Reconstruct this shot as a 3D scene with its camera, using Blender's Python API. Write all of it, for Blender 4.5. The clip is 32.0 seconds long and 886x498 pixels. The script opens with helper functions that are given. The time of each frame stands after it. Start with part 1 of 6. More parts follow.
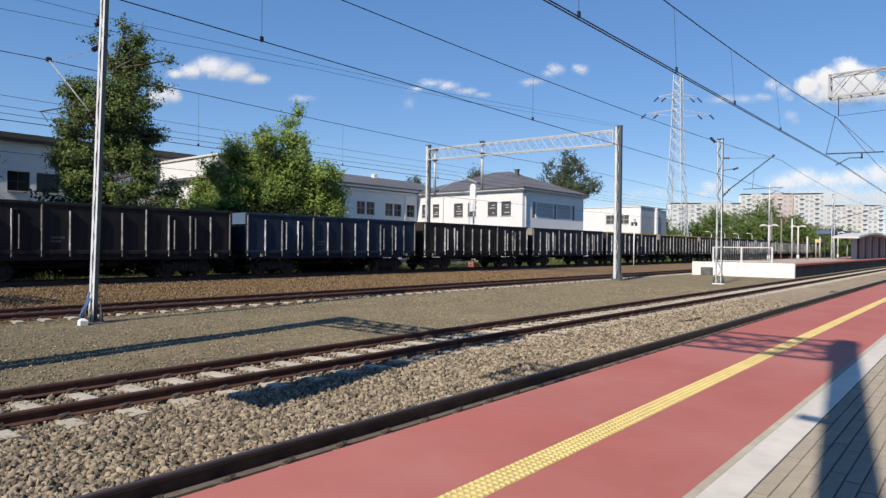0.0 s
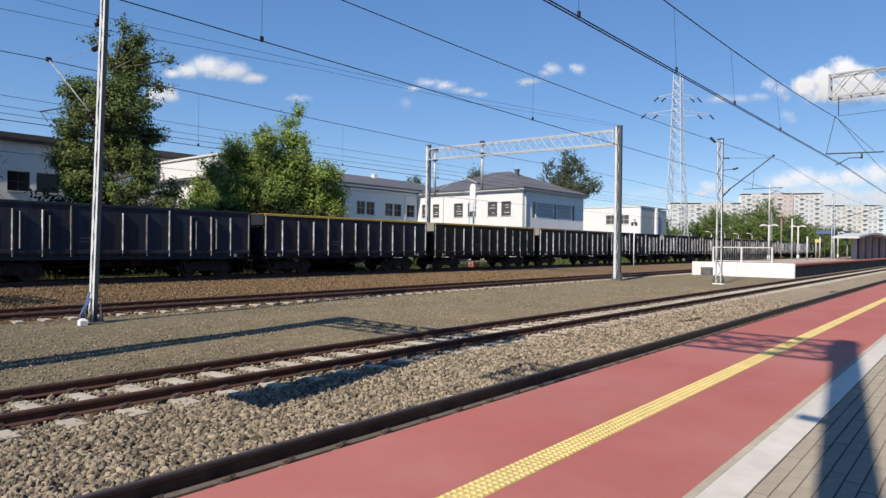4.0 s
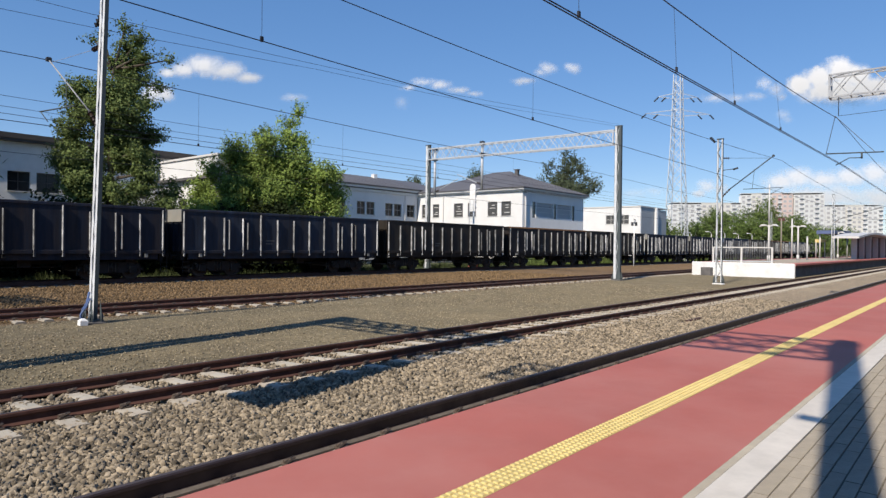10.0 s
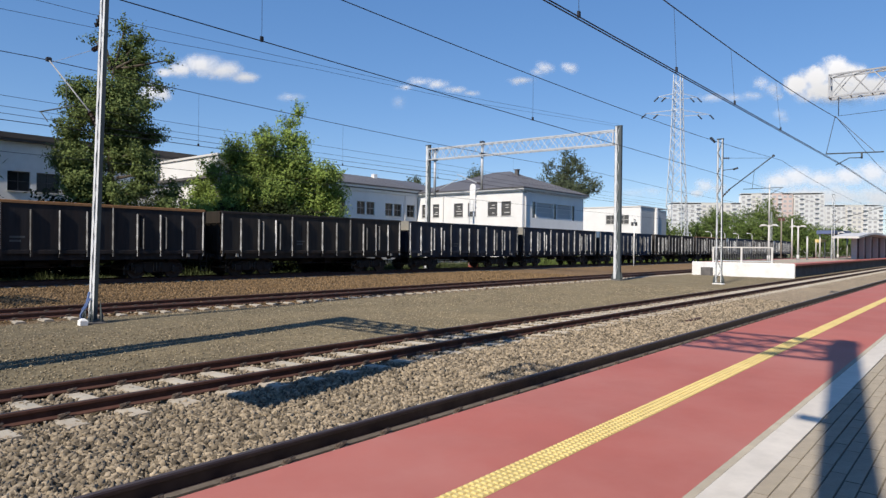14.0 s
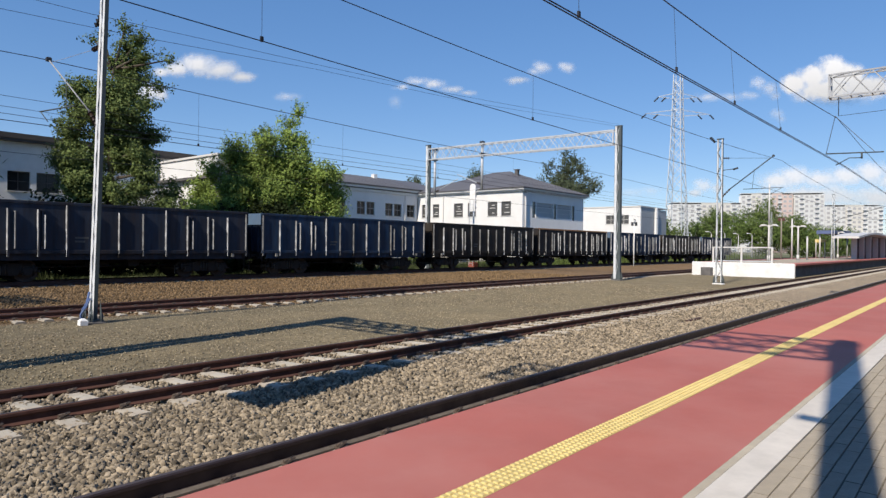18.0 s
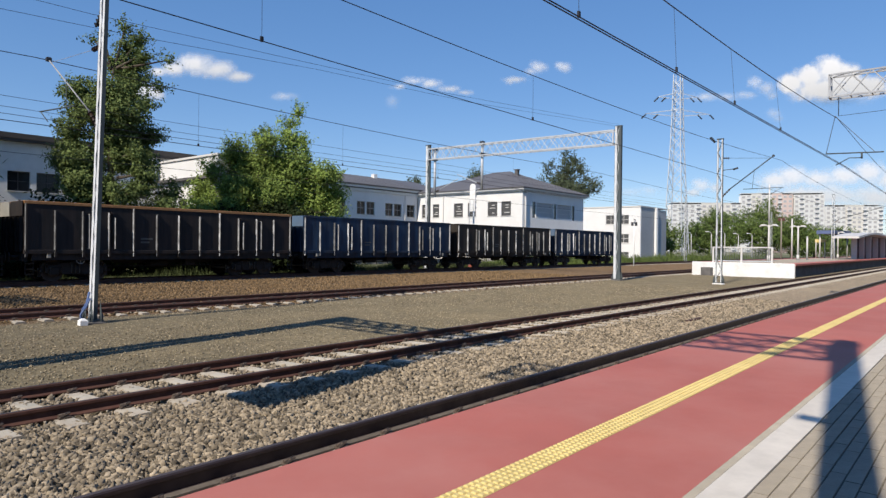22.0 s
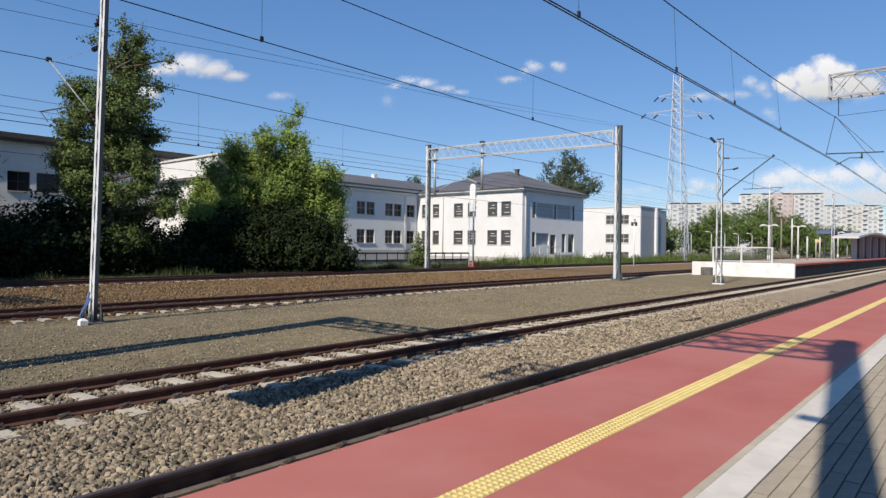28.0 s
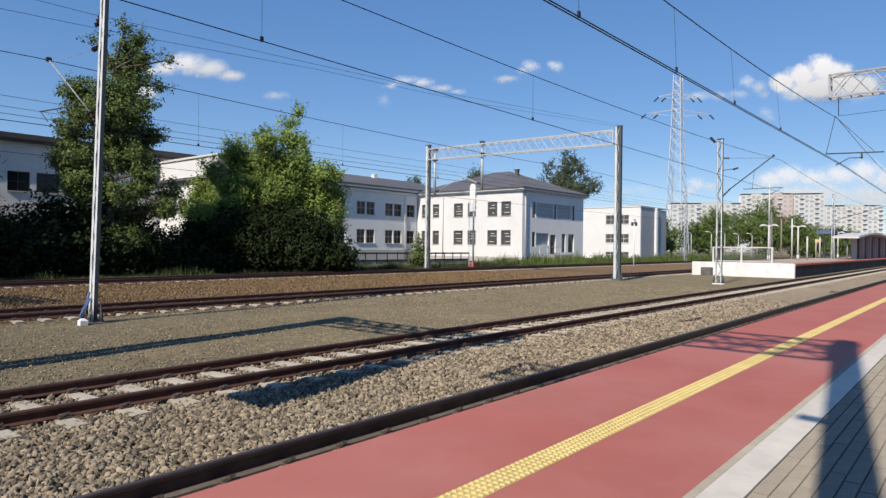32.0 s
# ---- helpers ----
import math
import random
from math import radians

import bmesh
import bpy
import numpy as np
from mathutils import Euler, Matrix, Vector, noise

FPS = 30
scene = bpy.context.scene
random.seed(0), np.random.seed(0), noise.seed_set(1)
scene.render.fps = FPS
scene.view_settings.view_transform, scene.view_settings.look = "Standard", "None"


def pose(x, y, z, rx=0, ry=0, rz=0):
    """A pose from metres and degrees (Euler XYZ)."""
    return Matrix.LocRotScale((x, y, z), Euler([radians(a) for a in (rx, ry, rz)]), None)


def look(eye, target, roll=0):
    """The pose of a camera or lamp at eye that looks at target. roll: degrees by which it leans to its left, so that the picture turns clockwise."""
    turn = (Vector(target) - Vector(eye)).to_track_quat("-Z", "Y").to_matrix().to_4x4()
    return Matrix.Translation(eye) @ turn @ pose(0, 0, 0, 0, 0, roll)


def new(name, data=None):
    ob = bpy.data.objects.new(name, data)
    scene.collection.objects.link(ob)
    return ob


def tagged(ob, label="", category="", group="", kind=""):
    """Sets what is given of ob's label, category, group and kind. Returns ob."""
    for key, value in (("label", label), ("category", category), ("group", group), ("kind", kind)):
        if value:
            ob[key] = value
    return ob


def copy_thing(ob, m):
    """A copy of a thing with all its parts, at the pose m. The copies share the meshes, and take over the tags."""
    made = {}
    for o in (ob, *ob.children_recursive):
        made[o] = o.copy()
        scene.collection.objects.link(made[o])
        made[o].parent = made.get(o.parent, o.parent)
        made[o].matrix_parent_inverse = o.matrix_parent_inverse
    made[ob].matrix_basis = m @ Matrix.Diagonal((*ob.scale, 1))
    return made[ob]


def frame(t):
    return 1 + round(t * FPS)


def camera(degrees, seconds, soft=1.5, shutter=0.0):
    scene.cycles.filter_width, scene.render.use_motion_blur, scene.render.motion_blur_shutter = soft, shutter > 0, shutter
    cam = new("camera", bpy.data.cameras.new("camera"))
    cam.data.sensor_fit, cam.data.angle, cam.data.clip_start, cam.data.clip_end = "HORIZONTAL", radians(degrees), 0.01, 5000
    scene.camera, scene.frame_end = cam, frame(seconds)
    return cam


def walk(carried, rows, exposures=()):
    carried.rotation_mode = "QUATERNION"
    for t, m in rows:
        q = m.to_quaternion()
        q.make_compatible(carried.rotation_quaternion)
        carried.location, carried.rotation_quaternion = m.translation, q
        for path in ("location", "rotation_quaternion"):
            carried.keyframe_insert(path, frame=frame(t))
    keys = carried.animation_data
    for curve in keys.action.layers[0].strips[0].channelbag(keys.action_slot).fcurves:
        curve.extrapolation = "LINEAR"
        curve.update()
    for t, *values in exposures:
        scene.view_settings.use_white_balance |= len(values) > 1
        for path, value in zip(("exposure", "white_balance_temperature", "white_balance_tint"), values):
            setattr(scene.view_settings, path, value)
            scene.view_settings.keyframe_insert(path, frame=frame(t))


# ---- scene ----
# Axes: x runs along the tracks, y away from the near platform, z = 0 at the rail head of the near tracks.
EYE = (0.0, 0.0, 1.771)
YAW, PITCH, ROLL = radians(40.081), radians(-0.257), 0.647
AIM = (EYE[0] + math.cos(YAW) * math.cos(PITCH), EYE[1] + math.sin(YAW) * math.cos(PITCH), EYE[2] + math.sin(PITCH))
cam = camera(68.87, 32.0, soft=1.4)
walk(cam, [(0.0, look(EYE, AIM, ROLL)), (32.0, look(EYE, AIM, ROLL))],
     exposures=[(0.0, 0.23), (24.5, 0.23), (28.0, 0.17), (32.0, 0.17)])

# ---- light ----
SUN_AZ, SUN_EL = radians(188.3), radians(39.0)          # where the sun stands, from +x towards +y
to_sun = Vector((math.cos(SUN_AZ) * math.cos(SUN_EL), math.sin(SUN_AZ) * math.cos(SUN_EL), math.sin(SUN_EL)))
sun = new("sun", bpy.data.lights.new("sun", "SUN"))
sun.data.energy, sun.data.angle, sun.data.color = 4.5, radians(0.53), (1.0, 0.905, 0.775)
sun.matrix_basis = look((0, 0, 60), Vector((0, 0, 60)) - to_sun)
world = bpy.data.worlds.new("sky")
scene.world = world
world.use_nodes = True
wn = world.node_tree
wn.nodes.clear()
sky = wn.nodes.new("ShaderNodeTexSky")
sky.sky_type, sky.sun_disc = "NISHITA", False
sky.sun_elevation, sky.sun_rotation = SUN_EL, radians(90) - SUN_AZ
sky.air_density, sky.dust_density, sky.ozone_density = 0.85, 0.0, 3.4
sky.altitude = 1000
wbg = wn.nodes.new("ShaderNodeBackground")
wbg.inputs["Strength"].default_value = 0.257
wout = wn.nodes.new("ShaderNodeOutputWorld")
tone = wn.nodes.new("ShaderNodeHueSaturation")
tone.inputs["Saturation"].default_value = 1.66
tone.inputs["Hue"].default_value = 0.511
soft_sky = wn.nodes.new("ShaderNodeGamma")
soft_sky.inputs["Gamma"].default_value = 0.52
wn.links.new(sky.outputs[0], soft_sky.inputs["Color"])
wn.links.new(soft_sky.outputs[0], tone.inputs["Color"])
wn.links.new(tone.outputs[0], wbg.inputs["Color"])
wn.links.new(wbg.outputs[0], wout.inputs["Surface"])


# ---- materials ----
def mat(name, color, rough=0.7, metal=0.0, var=0.15, scale=6.0, bump=0.0, bump_scale=40.0, stain=None, stain_scale=0.8,
        stain_amount=0.5, per_object=0.0, per_island=0.0, cells=0.0, cell_dark=0.35, spec=0.4, streak=False):
    """Base colour with fine and broad variation, optional stains, pebble cells and relief, at real-world size."""
    m = bpy.data.materials.new(name)
    m.use_nodes = True
    nt = m.node_tree
    N, L = nt.nodes, nt.links
    b = N["Principled BSDF"]
    b.inputs["Roughness"].default_value, b.inputs["Metallic"].default_value = rough, metal
    b.inputs["Specular IOR Level"].default_value = spec
    if rough >= 0.85:
        b.inputs["Diffuse Roughness"].default_value = 1.0
    co = N.new("ShaderNodeNewGeometry")
    pos = co.outputs["Position"]
    if per_object or m.name.startswith("wagon"):
        pos = N.new("ShaderNodeTexCoord").outputs["Object"]

    if streak:
        mp = N.new("ShaderNodeMapping")
        mp.inputs["Scale"].default_value = (2.2, 2.2, 0.3)
        L.new(pos, mp.inputs["Vector"])
        pos = mp.outputs[0]

    def noise_at(s, detail=5.0, rough_=0.6):
        n = N.new("ShaderNodeTexNoise")
        n.inputs["Scale"].default_value, n.inputs["Detail"].default_value, n.inputs["Roughness"].default_value = s, detail, rough_
        L.new(pos, n.inputs["Vector"])
        return n.outputs[0]

    def ramp(v, lo, hi, a, c):
        r = N.new("ShaderNodeMapRange")
        r.inputs[1].default_value, r.inputs[2].default_value, r.inputs[3].default_value, r.inputs[4].default_value = lo, hi, a, c
        L.new(v, r.inputs[0])
        return r.outputs[0]

    def mul(x, y):
        n = N.new("ShaderNodeMath")
        n.operation = "MULTIPLY"
        L.new(x, n.inputs[0])
        L.new(y, n.inputs[1])
        return n.outputs[0]

    v = mul(ramp(noise_at(scale), 0.25, 0.75, 1 - var, 1 + var), ramp(noise_at(scale * 0.13, 3), 0.3, 0.7, 1 - 0.7 * var, 1 + 0.7 * var))
    if per_object:
        v = mul(v, ramp(N.new("ShaderNodeObjectInfo").outputs["Random"], 0, 1, 1 - per_object, 1 + per_object))
    if per_island:
        v = mul(v, ramp(co.outputs["Random Per Island"], 0, 1, 1 - per_island, 1 + per_island))
    hgt = None
    if cells:
        vo = N.new("ShaderNodeTexVoronoi")
        vo.inputs["Scale"].default_value = cells
        L.new(pos, vo.inputs["Vector"])
        sep = N.new("ShaderNodeSeparateColor")
        L.new(vo.outputs["Color"], sep.inputs[0])
        v = mul(v, ramp(sep.outputs[0], 0, 1, 1 - 0.7 * cell_dark, 1 + cell_dark))
        v = mul(v, ramp(vo.outputs["Distance"], 0.25, 0.75, 1.0, 1 - cell_dark))
        hgt = ramp(vo.outputs["Distance"], 0.0, 0.8, 1.0, 0.0)
    base = N.new("ShaderNodeVectorMath")
    base.operation = "SCALE"
    base.inputs[0].default_value = color
    L.new(v, base.inputs["Scale"])
    out = base.outputs[0]
    if stain:
        mx = N.new("ShaderNodeMix")
        mx.data_type = "RGBA"
        L.new(ramp(noise_at(stain_scale, 6, 0.7), 0.42, 0.68, 0.0, stain_amount), mx.inputs[0])
        L.new(out, mx.inputs[6])
        mx.inputs[7].default_value = (*stain, 1)
        out = mx.outputs[2]
    L.new(out, b.inputs["Base Color"])
    if bump or cells:
        bp = N.new("ShaderNodeBump")
        bp.inputs["Strength"].default_value = bump or 0.6
        bp.inputs["Distance"].default_value = 0.02 if not cells else 0.5 / cells
        L.new(hgt if hgt is not None else noise_at(bump_scale, 6), bp.inputs["Height"])
        L.new(bp.outputs[0], b.inputs["Normal"])
    return m


GRAVEL = mat("grey_gravel", (0.186, 0.150, 0.088), 0.95, var=0.3, scale=5.0, cells=26, cell_dark=0.42, stain=(0.115, 0.100, 0.062), stain_scale=0.6, stain_amount=0.5)
BALLAST = mat("ballast_ground", (0.27, 0.22, 0.155), 0.95, var=0.2, scale=3.0, cells=19, cell_dark=0.5, stain=(0.22, 0.16, 0.11), stain_scale=1.2, stain_amount=0.4)
STONE = mat("ballast_stone", (0.245, 0.200, 0.142), 0.9, var=0.15, scale=30, per_island=0.68, bump=0.2, bump_scale=90)
RUSTBALLAST = mat("rusty_ballast", (0.165, 0.104, 0.050), 0.95, var=0.25, scale=2.5, cells=16, cell_dark=0.45, stain=(0.12, 0.085, 0.05), stain_scale=0.7, stain_amount=0.5)
DARKBALLAST = mat("oily_ballast", (0.05, 0.04, 0.032), 0.9, var=0.3, scale=3, cells=16, cell_dark=0.5)
RUSTSTONE = mat("rusty_stone", (0.19, 0.124, 0.062), 0.95, var=0.15, scale=30, per_island=0.6)
# verge ground darkened to stand for shade from trees and train
GRASS_GROUND = mat("shaded_grass_ground", (0.072, 0.08, 0.036), 0.95, var=0.4, scale=2.0, bump=0.6, bump_scale=14, stain=(0.11, 0.09, 0.05), stain_scale=0.4, stain_amount=0.5)
FAR_GROUND = mat("far_ground", (0.14, 0.14, 0.085), 0.95, var=0.3, scale=0.3)
RAIL = mat("rusty_rail", (0.112, 0.054, 0.040), 0.7, 0.1, var=0.3, scale=9, stain=(0.04, 0.025, 0.022), stain_scale=2.0, stain_amount=0.45, spec=0.3)
DARKRAIL = mat("dark_rail", (0.056, 0.040, 0.042), 0.5, 0.4, var=0.25, scale=8, spec=0.3)
RAILTOP = mat("worn_rail_head", (0.10, 0.078, 0.074), 0.55, 0.4, var=0.2, scale=6)
SLEEPER = mat("concrete_sleeper", (0.40, 0.37, 0.31), 0.85, var=0.14, scale=9, stain=(0.3, 0.2, 0.13), stain_scale=4, stain_amount=0.4, per_object=0.1)
OLDSLEEPER = mat("old_sleeper", (0.42, 0.38, 0.32), 0.9, var=0.2, scale=8, stain=(0.2, 0.13, 0.08), stain_scale=3, stain_amount=0.5, per_object=0.12)
CLIPMAT = mat("rusty_clip", (0.10, 0.075, 0.06), 0.7, 0.3, var=0.3, scale=40)
RED = mat("red_surface", (0.45, 0.138, 0.108), 0.75, var=0.09, scale=1.6, bump=0.15, bump_scale=220, stain=(0.49, 0.20, 0.165), stain_scale=0.5, stain_amount=0.8, spec=0.3)
YELLOW = mat("yellow_tactile", (0.66, 0.52, 0.21), 0.7, var=0.10, scale=14, stain=(0.55, 0.41, 0.15), stain_scale=3, stain_amount=0.4)
WHITE_LINE = mat("white_strip", (0.67, 0.61, 0.525), 0.8, var=0.08, scale=7, stain=(0.42, 0.38, 0.32), stain_scale=9, stain_amount=0.22, bump=0.1, bump_scale=120)
KERB = mat("grey_kerb", (0.30, 0.27, 0.22), 0.85, var=0.12, scale=12, bump=0.15, bump_scale=120)
PAVER = mat("grey_paver", (0.265, 0.232, 0.184), 0.85, var=0.12, scale=14, per_object=0.05, bump=0.2, bump_scale=150)
PAVERREST = mat("grey_pavers_far", (0.265, 0.232, 0.184), 0.85, var=0.12, scale=14, per_island=0.05)
JOINT = mat("joint_sand", (0.13, 0.11, 0.085), 0.95, var=0.25, scale=20)
CONCRETE = mat("concrete", (0.42, 0.39, 0.34), 0.85, var=0.15, scale=4, bump=0.15, bump_scale=60, stain=(0.22, 0.2, 0.17), stain_scale=1.0, stain_amount=0.4)
WHITE_WALL = mat("whitewashed_concrete", (0.84, 0.84, 0.835), 0.85, var=0.08, scale=2, stain=(0.5, 0.46, 0.4), stain_scale=1.2, stain_amount=0.35)
# one mast steel in two tones: shade in the dark one, sun in the pale
MASTSTEEL = mat("weathered_and_shaded_steel", (0.075, 0.092, 0.098), 0.65, 0.0, var=0.2, scale=6, stain=(0.08, 0.085, 0.085), stain_scale=2.5, stain_amount=0.5, spec=0.2)
FLANGE = mat("sunlit_galvanised_flange", (0.66, 0.68, 0.70), 0.6, 0.0, var=0.12, scale=8, stain=(0.4, 0.4, 0.4), stain_scale=3, stain_amount=0.4)
TRUSSSTEEL = mat("dull_galvanised_truss", (0.36, 0.37, 0.385), 0.6, 0.1, var=0.15, scale=6, stain=(0.2, 0.19, 0.18), stain_scale=2.5, stain_amount=0.4)
BARSTEEL = mat("dull_steel_bar", (0.19, 0.195, 0.20), 0.6, 0.3, var=0.15, scale=8)
DARKCONCRETE = mat("dark_and_shaded_concrete", (0.17, 0.16, 0.155), 0.9, var=0.2, scale=3, stain=(0.09, 0.085, 0.08), stain_scale=0.8, stain_amount=0.5)
STEEL = mat("galvanised_steel", (0.55, 0.58, 0.61), 0.5, 0.2, var=0.12, scale=8, stain=(0.3, 0.3, 0.3), stain_scale=3, stain_amount=0.35)
DARKSTEEL = mat("dark_steel", (0.06, 0.063, 0.068), 0.55, 0.5, var=0.2, scale=8)
WIRE = mat("wire_copper_dark", (0.035, 0.033, 0.036), 0.5, 0.4, var=0.1, scale=8)
INSULATOR = mat("brown_insulator", (0.06, 0.04, 0.032), 0.3, 0.0, var=0.1, scale=9)
STUCCO = mat("white_stucco", (0.78, 0.775, 0.765), 0.9, var=0.03, scale=1.2, stain=(0.64, 0.63, 0.61), stain_scale=0.35, stain_amount=0.3, bump=0.08, bump_scale=40)
STUCCO_OLD = mat("pale_render", (0.80, 0.79, 0.77), 0.9, var=0.06, scale=1.5, stain=(0.66, 0.64, 0.61), stain_scale=0.4, stain_amount=0.4)
PLINTH = mat("plinth_render", (0.50, 0.48, 0.45), 0.9, var=0.1, scale=2)
ROOF = mat("grey_sheet_roof", (0.155, 0.15, 0.155), 0.6, 0.2, var=0.12, scale=1.2, stain=(0.10, 0.09, 0.09), stain_scale=0.3, stain_amount=0.5)
FLATROOF = mat("bitumen_roof", (0.10, 0.085, 0.075), 0.85, var=0.2, scale=1.0)
EAVE = mat("eave_board", (0.10, 0.095, 0.095), 0.7, var=0.1, scale=3)
FRAME_W = mat("window_frame", (0.62, 0.60, 0.57), 0.6, var=0.05, scale=4)
FRAME_D = mat("dark_window_frame", (0.055, 0.05, 0.05), 0.6, var=0.1, scale=4)
PANEL_GREY = mat("grey_panel", (0.43, 0.43, 0.43), 0.7, var=0.06, scale=2)
BARK = mat("bark", (0.12, 0.095, 0.07), 0.95, var=0.3, scale=12, bump=0.6, bump_scale=25)


def leafmat(name, color, spread=0.35):
    m = mat(name, color, 0.7, var=0.25, scale=1.4, per_island=spread, spec=0.12)
    nt = m.node_tree
    b = nt.nodes["Principled BSDF"]
    tr = nt.nodes.new("ShaderNodeBsdfTranslucent")
    mix = nt.nodes.new("ShaderNodeMixShader")
    mix.inputs[0].default_value = 0.22
    src = b.inputs["Base Color"].links[0].from_socket
    nt.links.new(src, tr.inputs["Color"])
    nt.links.new(b.outputs[0], mix.inputs[1])
    nt.links.new(tr.outputs[0], mix.inputs[2])
    nt.links.new(mix.outputs[0], nt.nodes["Material Output"].inputs["Surface"])
    return m


LEAF_A = leafmat("poplar_leaf", (0.135, 0.175, 0.058), 0.4)
LEAF_B = leafmat("bush_leaf", (0.24, 0.32, 0.08), 0.4)
LEAF_FAR = leafmat("far_leaf", (0.15, 0.21, 0.06), 0.35)
LEAF_DRY = leafmat("greyish_leaf", (0.10, 0.122, 0.07), 0.55)
# near blades carry the verge's shade in their colour, far ones stay lit green
GRASS = leafmat("shaded_grass_blade", (0.06, 0.076, 0.03), 0.5)
GRASS_FAR = leafmat("tall_grass_blade", (0.115, 0.155, 0.045), 0.5)


def glassmat(name, color, rough=0.08):
    m = mat(name, color, rough, var=0.1, scale=0.6, spec=0.6)
    return m


PANE = glassmat("window_glass", (0.085, 0.085, 0.085), 0.12)
PANE_D = mat("dark_window_glass", (0.016, 0.016, 0.018), 0.15, var=0.1, scale=0.6, spec=0.3)
# far panes paled, so that haze is put into their colour
PANE_FAR = glassmat("hazed_far_window_glass", (0.36, 0.36, 0.37), 0.35)


def wagonmat(name, color, rust=(0.045, 0.03, 0.024), amount=0.62):
    return mat("wagon_" + name, color, 0.7, 0.1, var=0.45, scale=1.9, stain=rust, stain_scale=1.1, stain_amount=amount, bump=0.5, bump_scale=1.5, spec=0.3, streak=True, per_object=0.22)


W_BLUE = wagonmat("blue", (0.0135, 0.034, 0.068), amount=0.5)
W_STEELBLUE = wagonmat("steel_blue", (0.0208, 0.0289, 0.0450))
W_BROWN = wagonmat("brown", (0.0280, 0.0245, 0.0200))
W_DARK = wagonmat("dark_grey", (0.0174, 0.0163, 0.0169))
W_OLIVE = wagonmat("olive", (0.0184, 0.0184, 0.0144))
W_NAVY = wagonmat("navy", (0.0150, 0.0190, 0.0317))
W_RIMY = mat("rim_yellow", (0.50, 0.33, 0.06), 0.7, var=0.2, scale=5)
W_RIMO = mat("rim_orange", (0.30, 0.15, 0.06), 0.7, var=0.2, scale=5)
W_FRAME = mat("wagon_underframe", (0.022, 0.020, 0.019), 0.8, 0.2, var=0.3, scale=4)
W_WHEEL = mat("wheel_steel", (0.06, 0.05, 0.045), 0.6, 0.5, var=0.2, scale=6)
W_PALE = mat("wagon_pale_panel", (0.30, 0.295, 0.265), 0.8, var=0.2, scale=3, stain=(0.2, 0.16, 0.12), stain_scale=1.5, stain_amount=0.5)
W_MARK = mat("wagon_faded_marking", (0.095, 0.095, 0.09), 0.8, var=0.3, scale=8)
W_ENDBLUE = mat("wagon_end_blue", (0.10, 0.17, 0.27), 0.7, var=0.2, scale=3, stain=(0.07, 0.07, 0.08), stain_scale=1.5, stain_amount=0.5)
# pale tone stands for sun on the rib flanks, with dirt stains over it
W_RIB = mat("wagon_rib_sunlit", (0.38, 0.39, 0.40), 0.55, 0.1, per_object=0.6, var=0.4, scale=4, stain=(0.06, 0.055, 0.055), stain_scale=2.5, stain_amount=0.85)
PEBBLE = mat("grey_pebble", (0.30, 0.25, 0.17), 0.9, var=0.15, scale=30, per_island=0.6)
# dust of the rail foot, used as painted sunlight on the bogies too
DUST_AND_SUN = mat("dusty_foot_sunlit_bogie", (0.15, 0.125, 0.10), 0.8, 0.1, var=0.25, scale=12)
# leaf darkened to stand for the shade low in the crowns
LEAF_SHADE = leafmat("shade_shrub_leaf", (0.030, 0.043, 0.016))


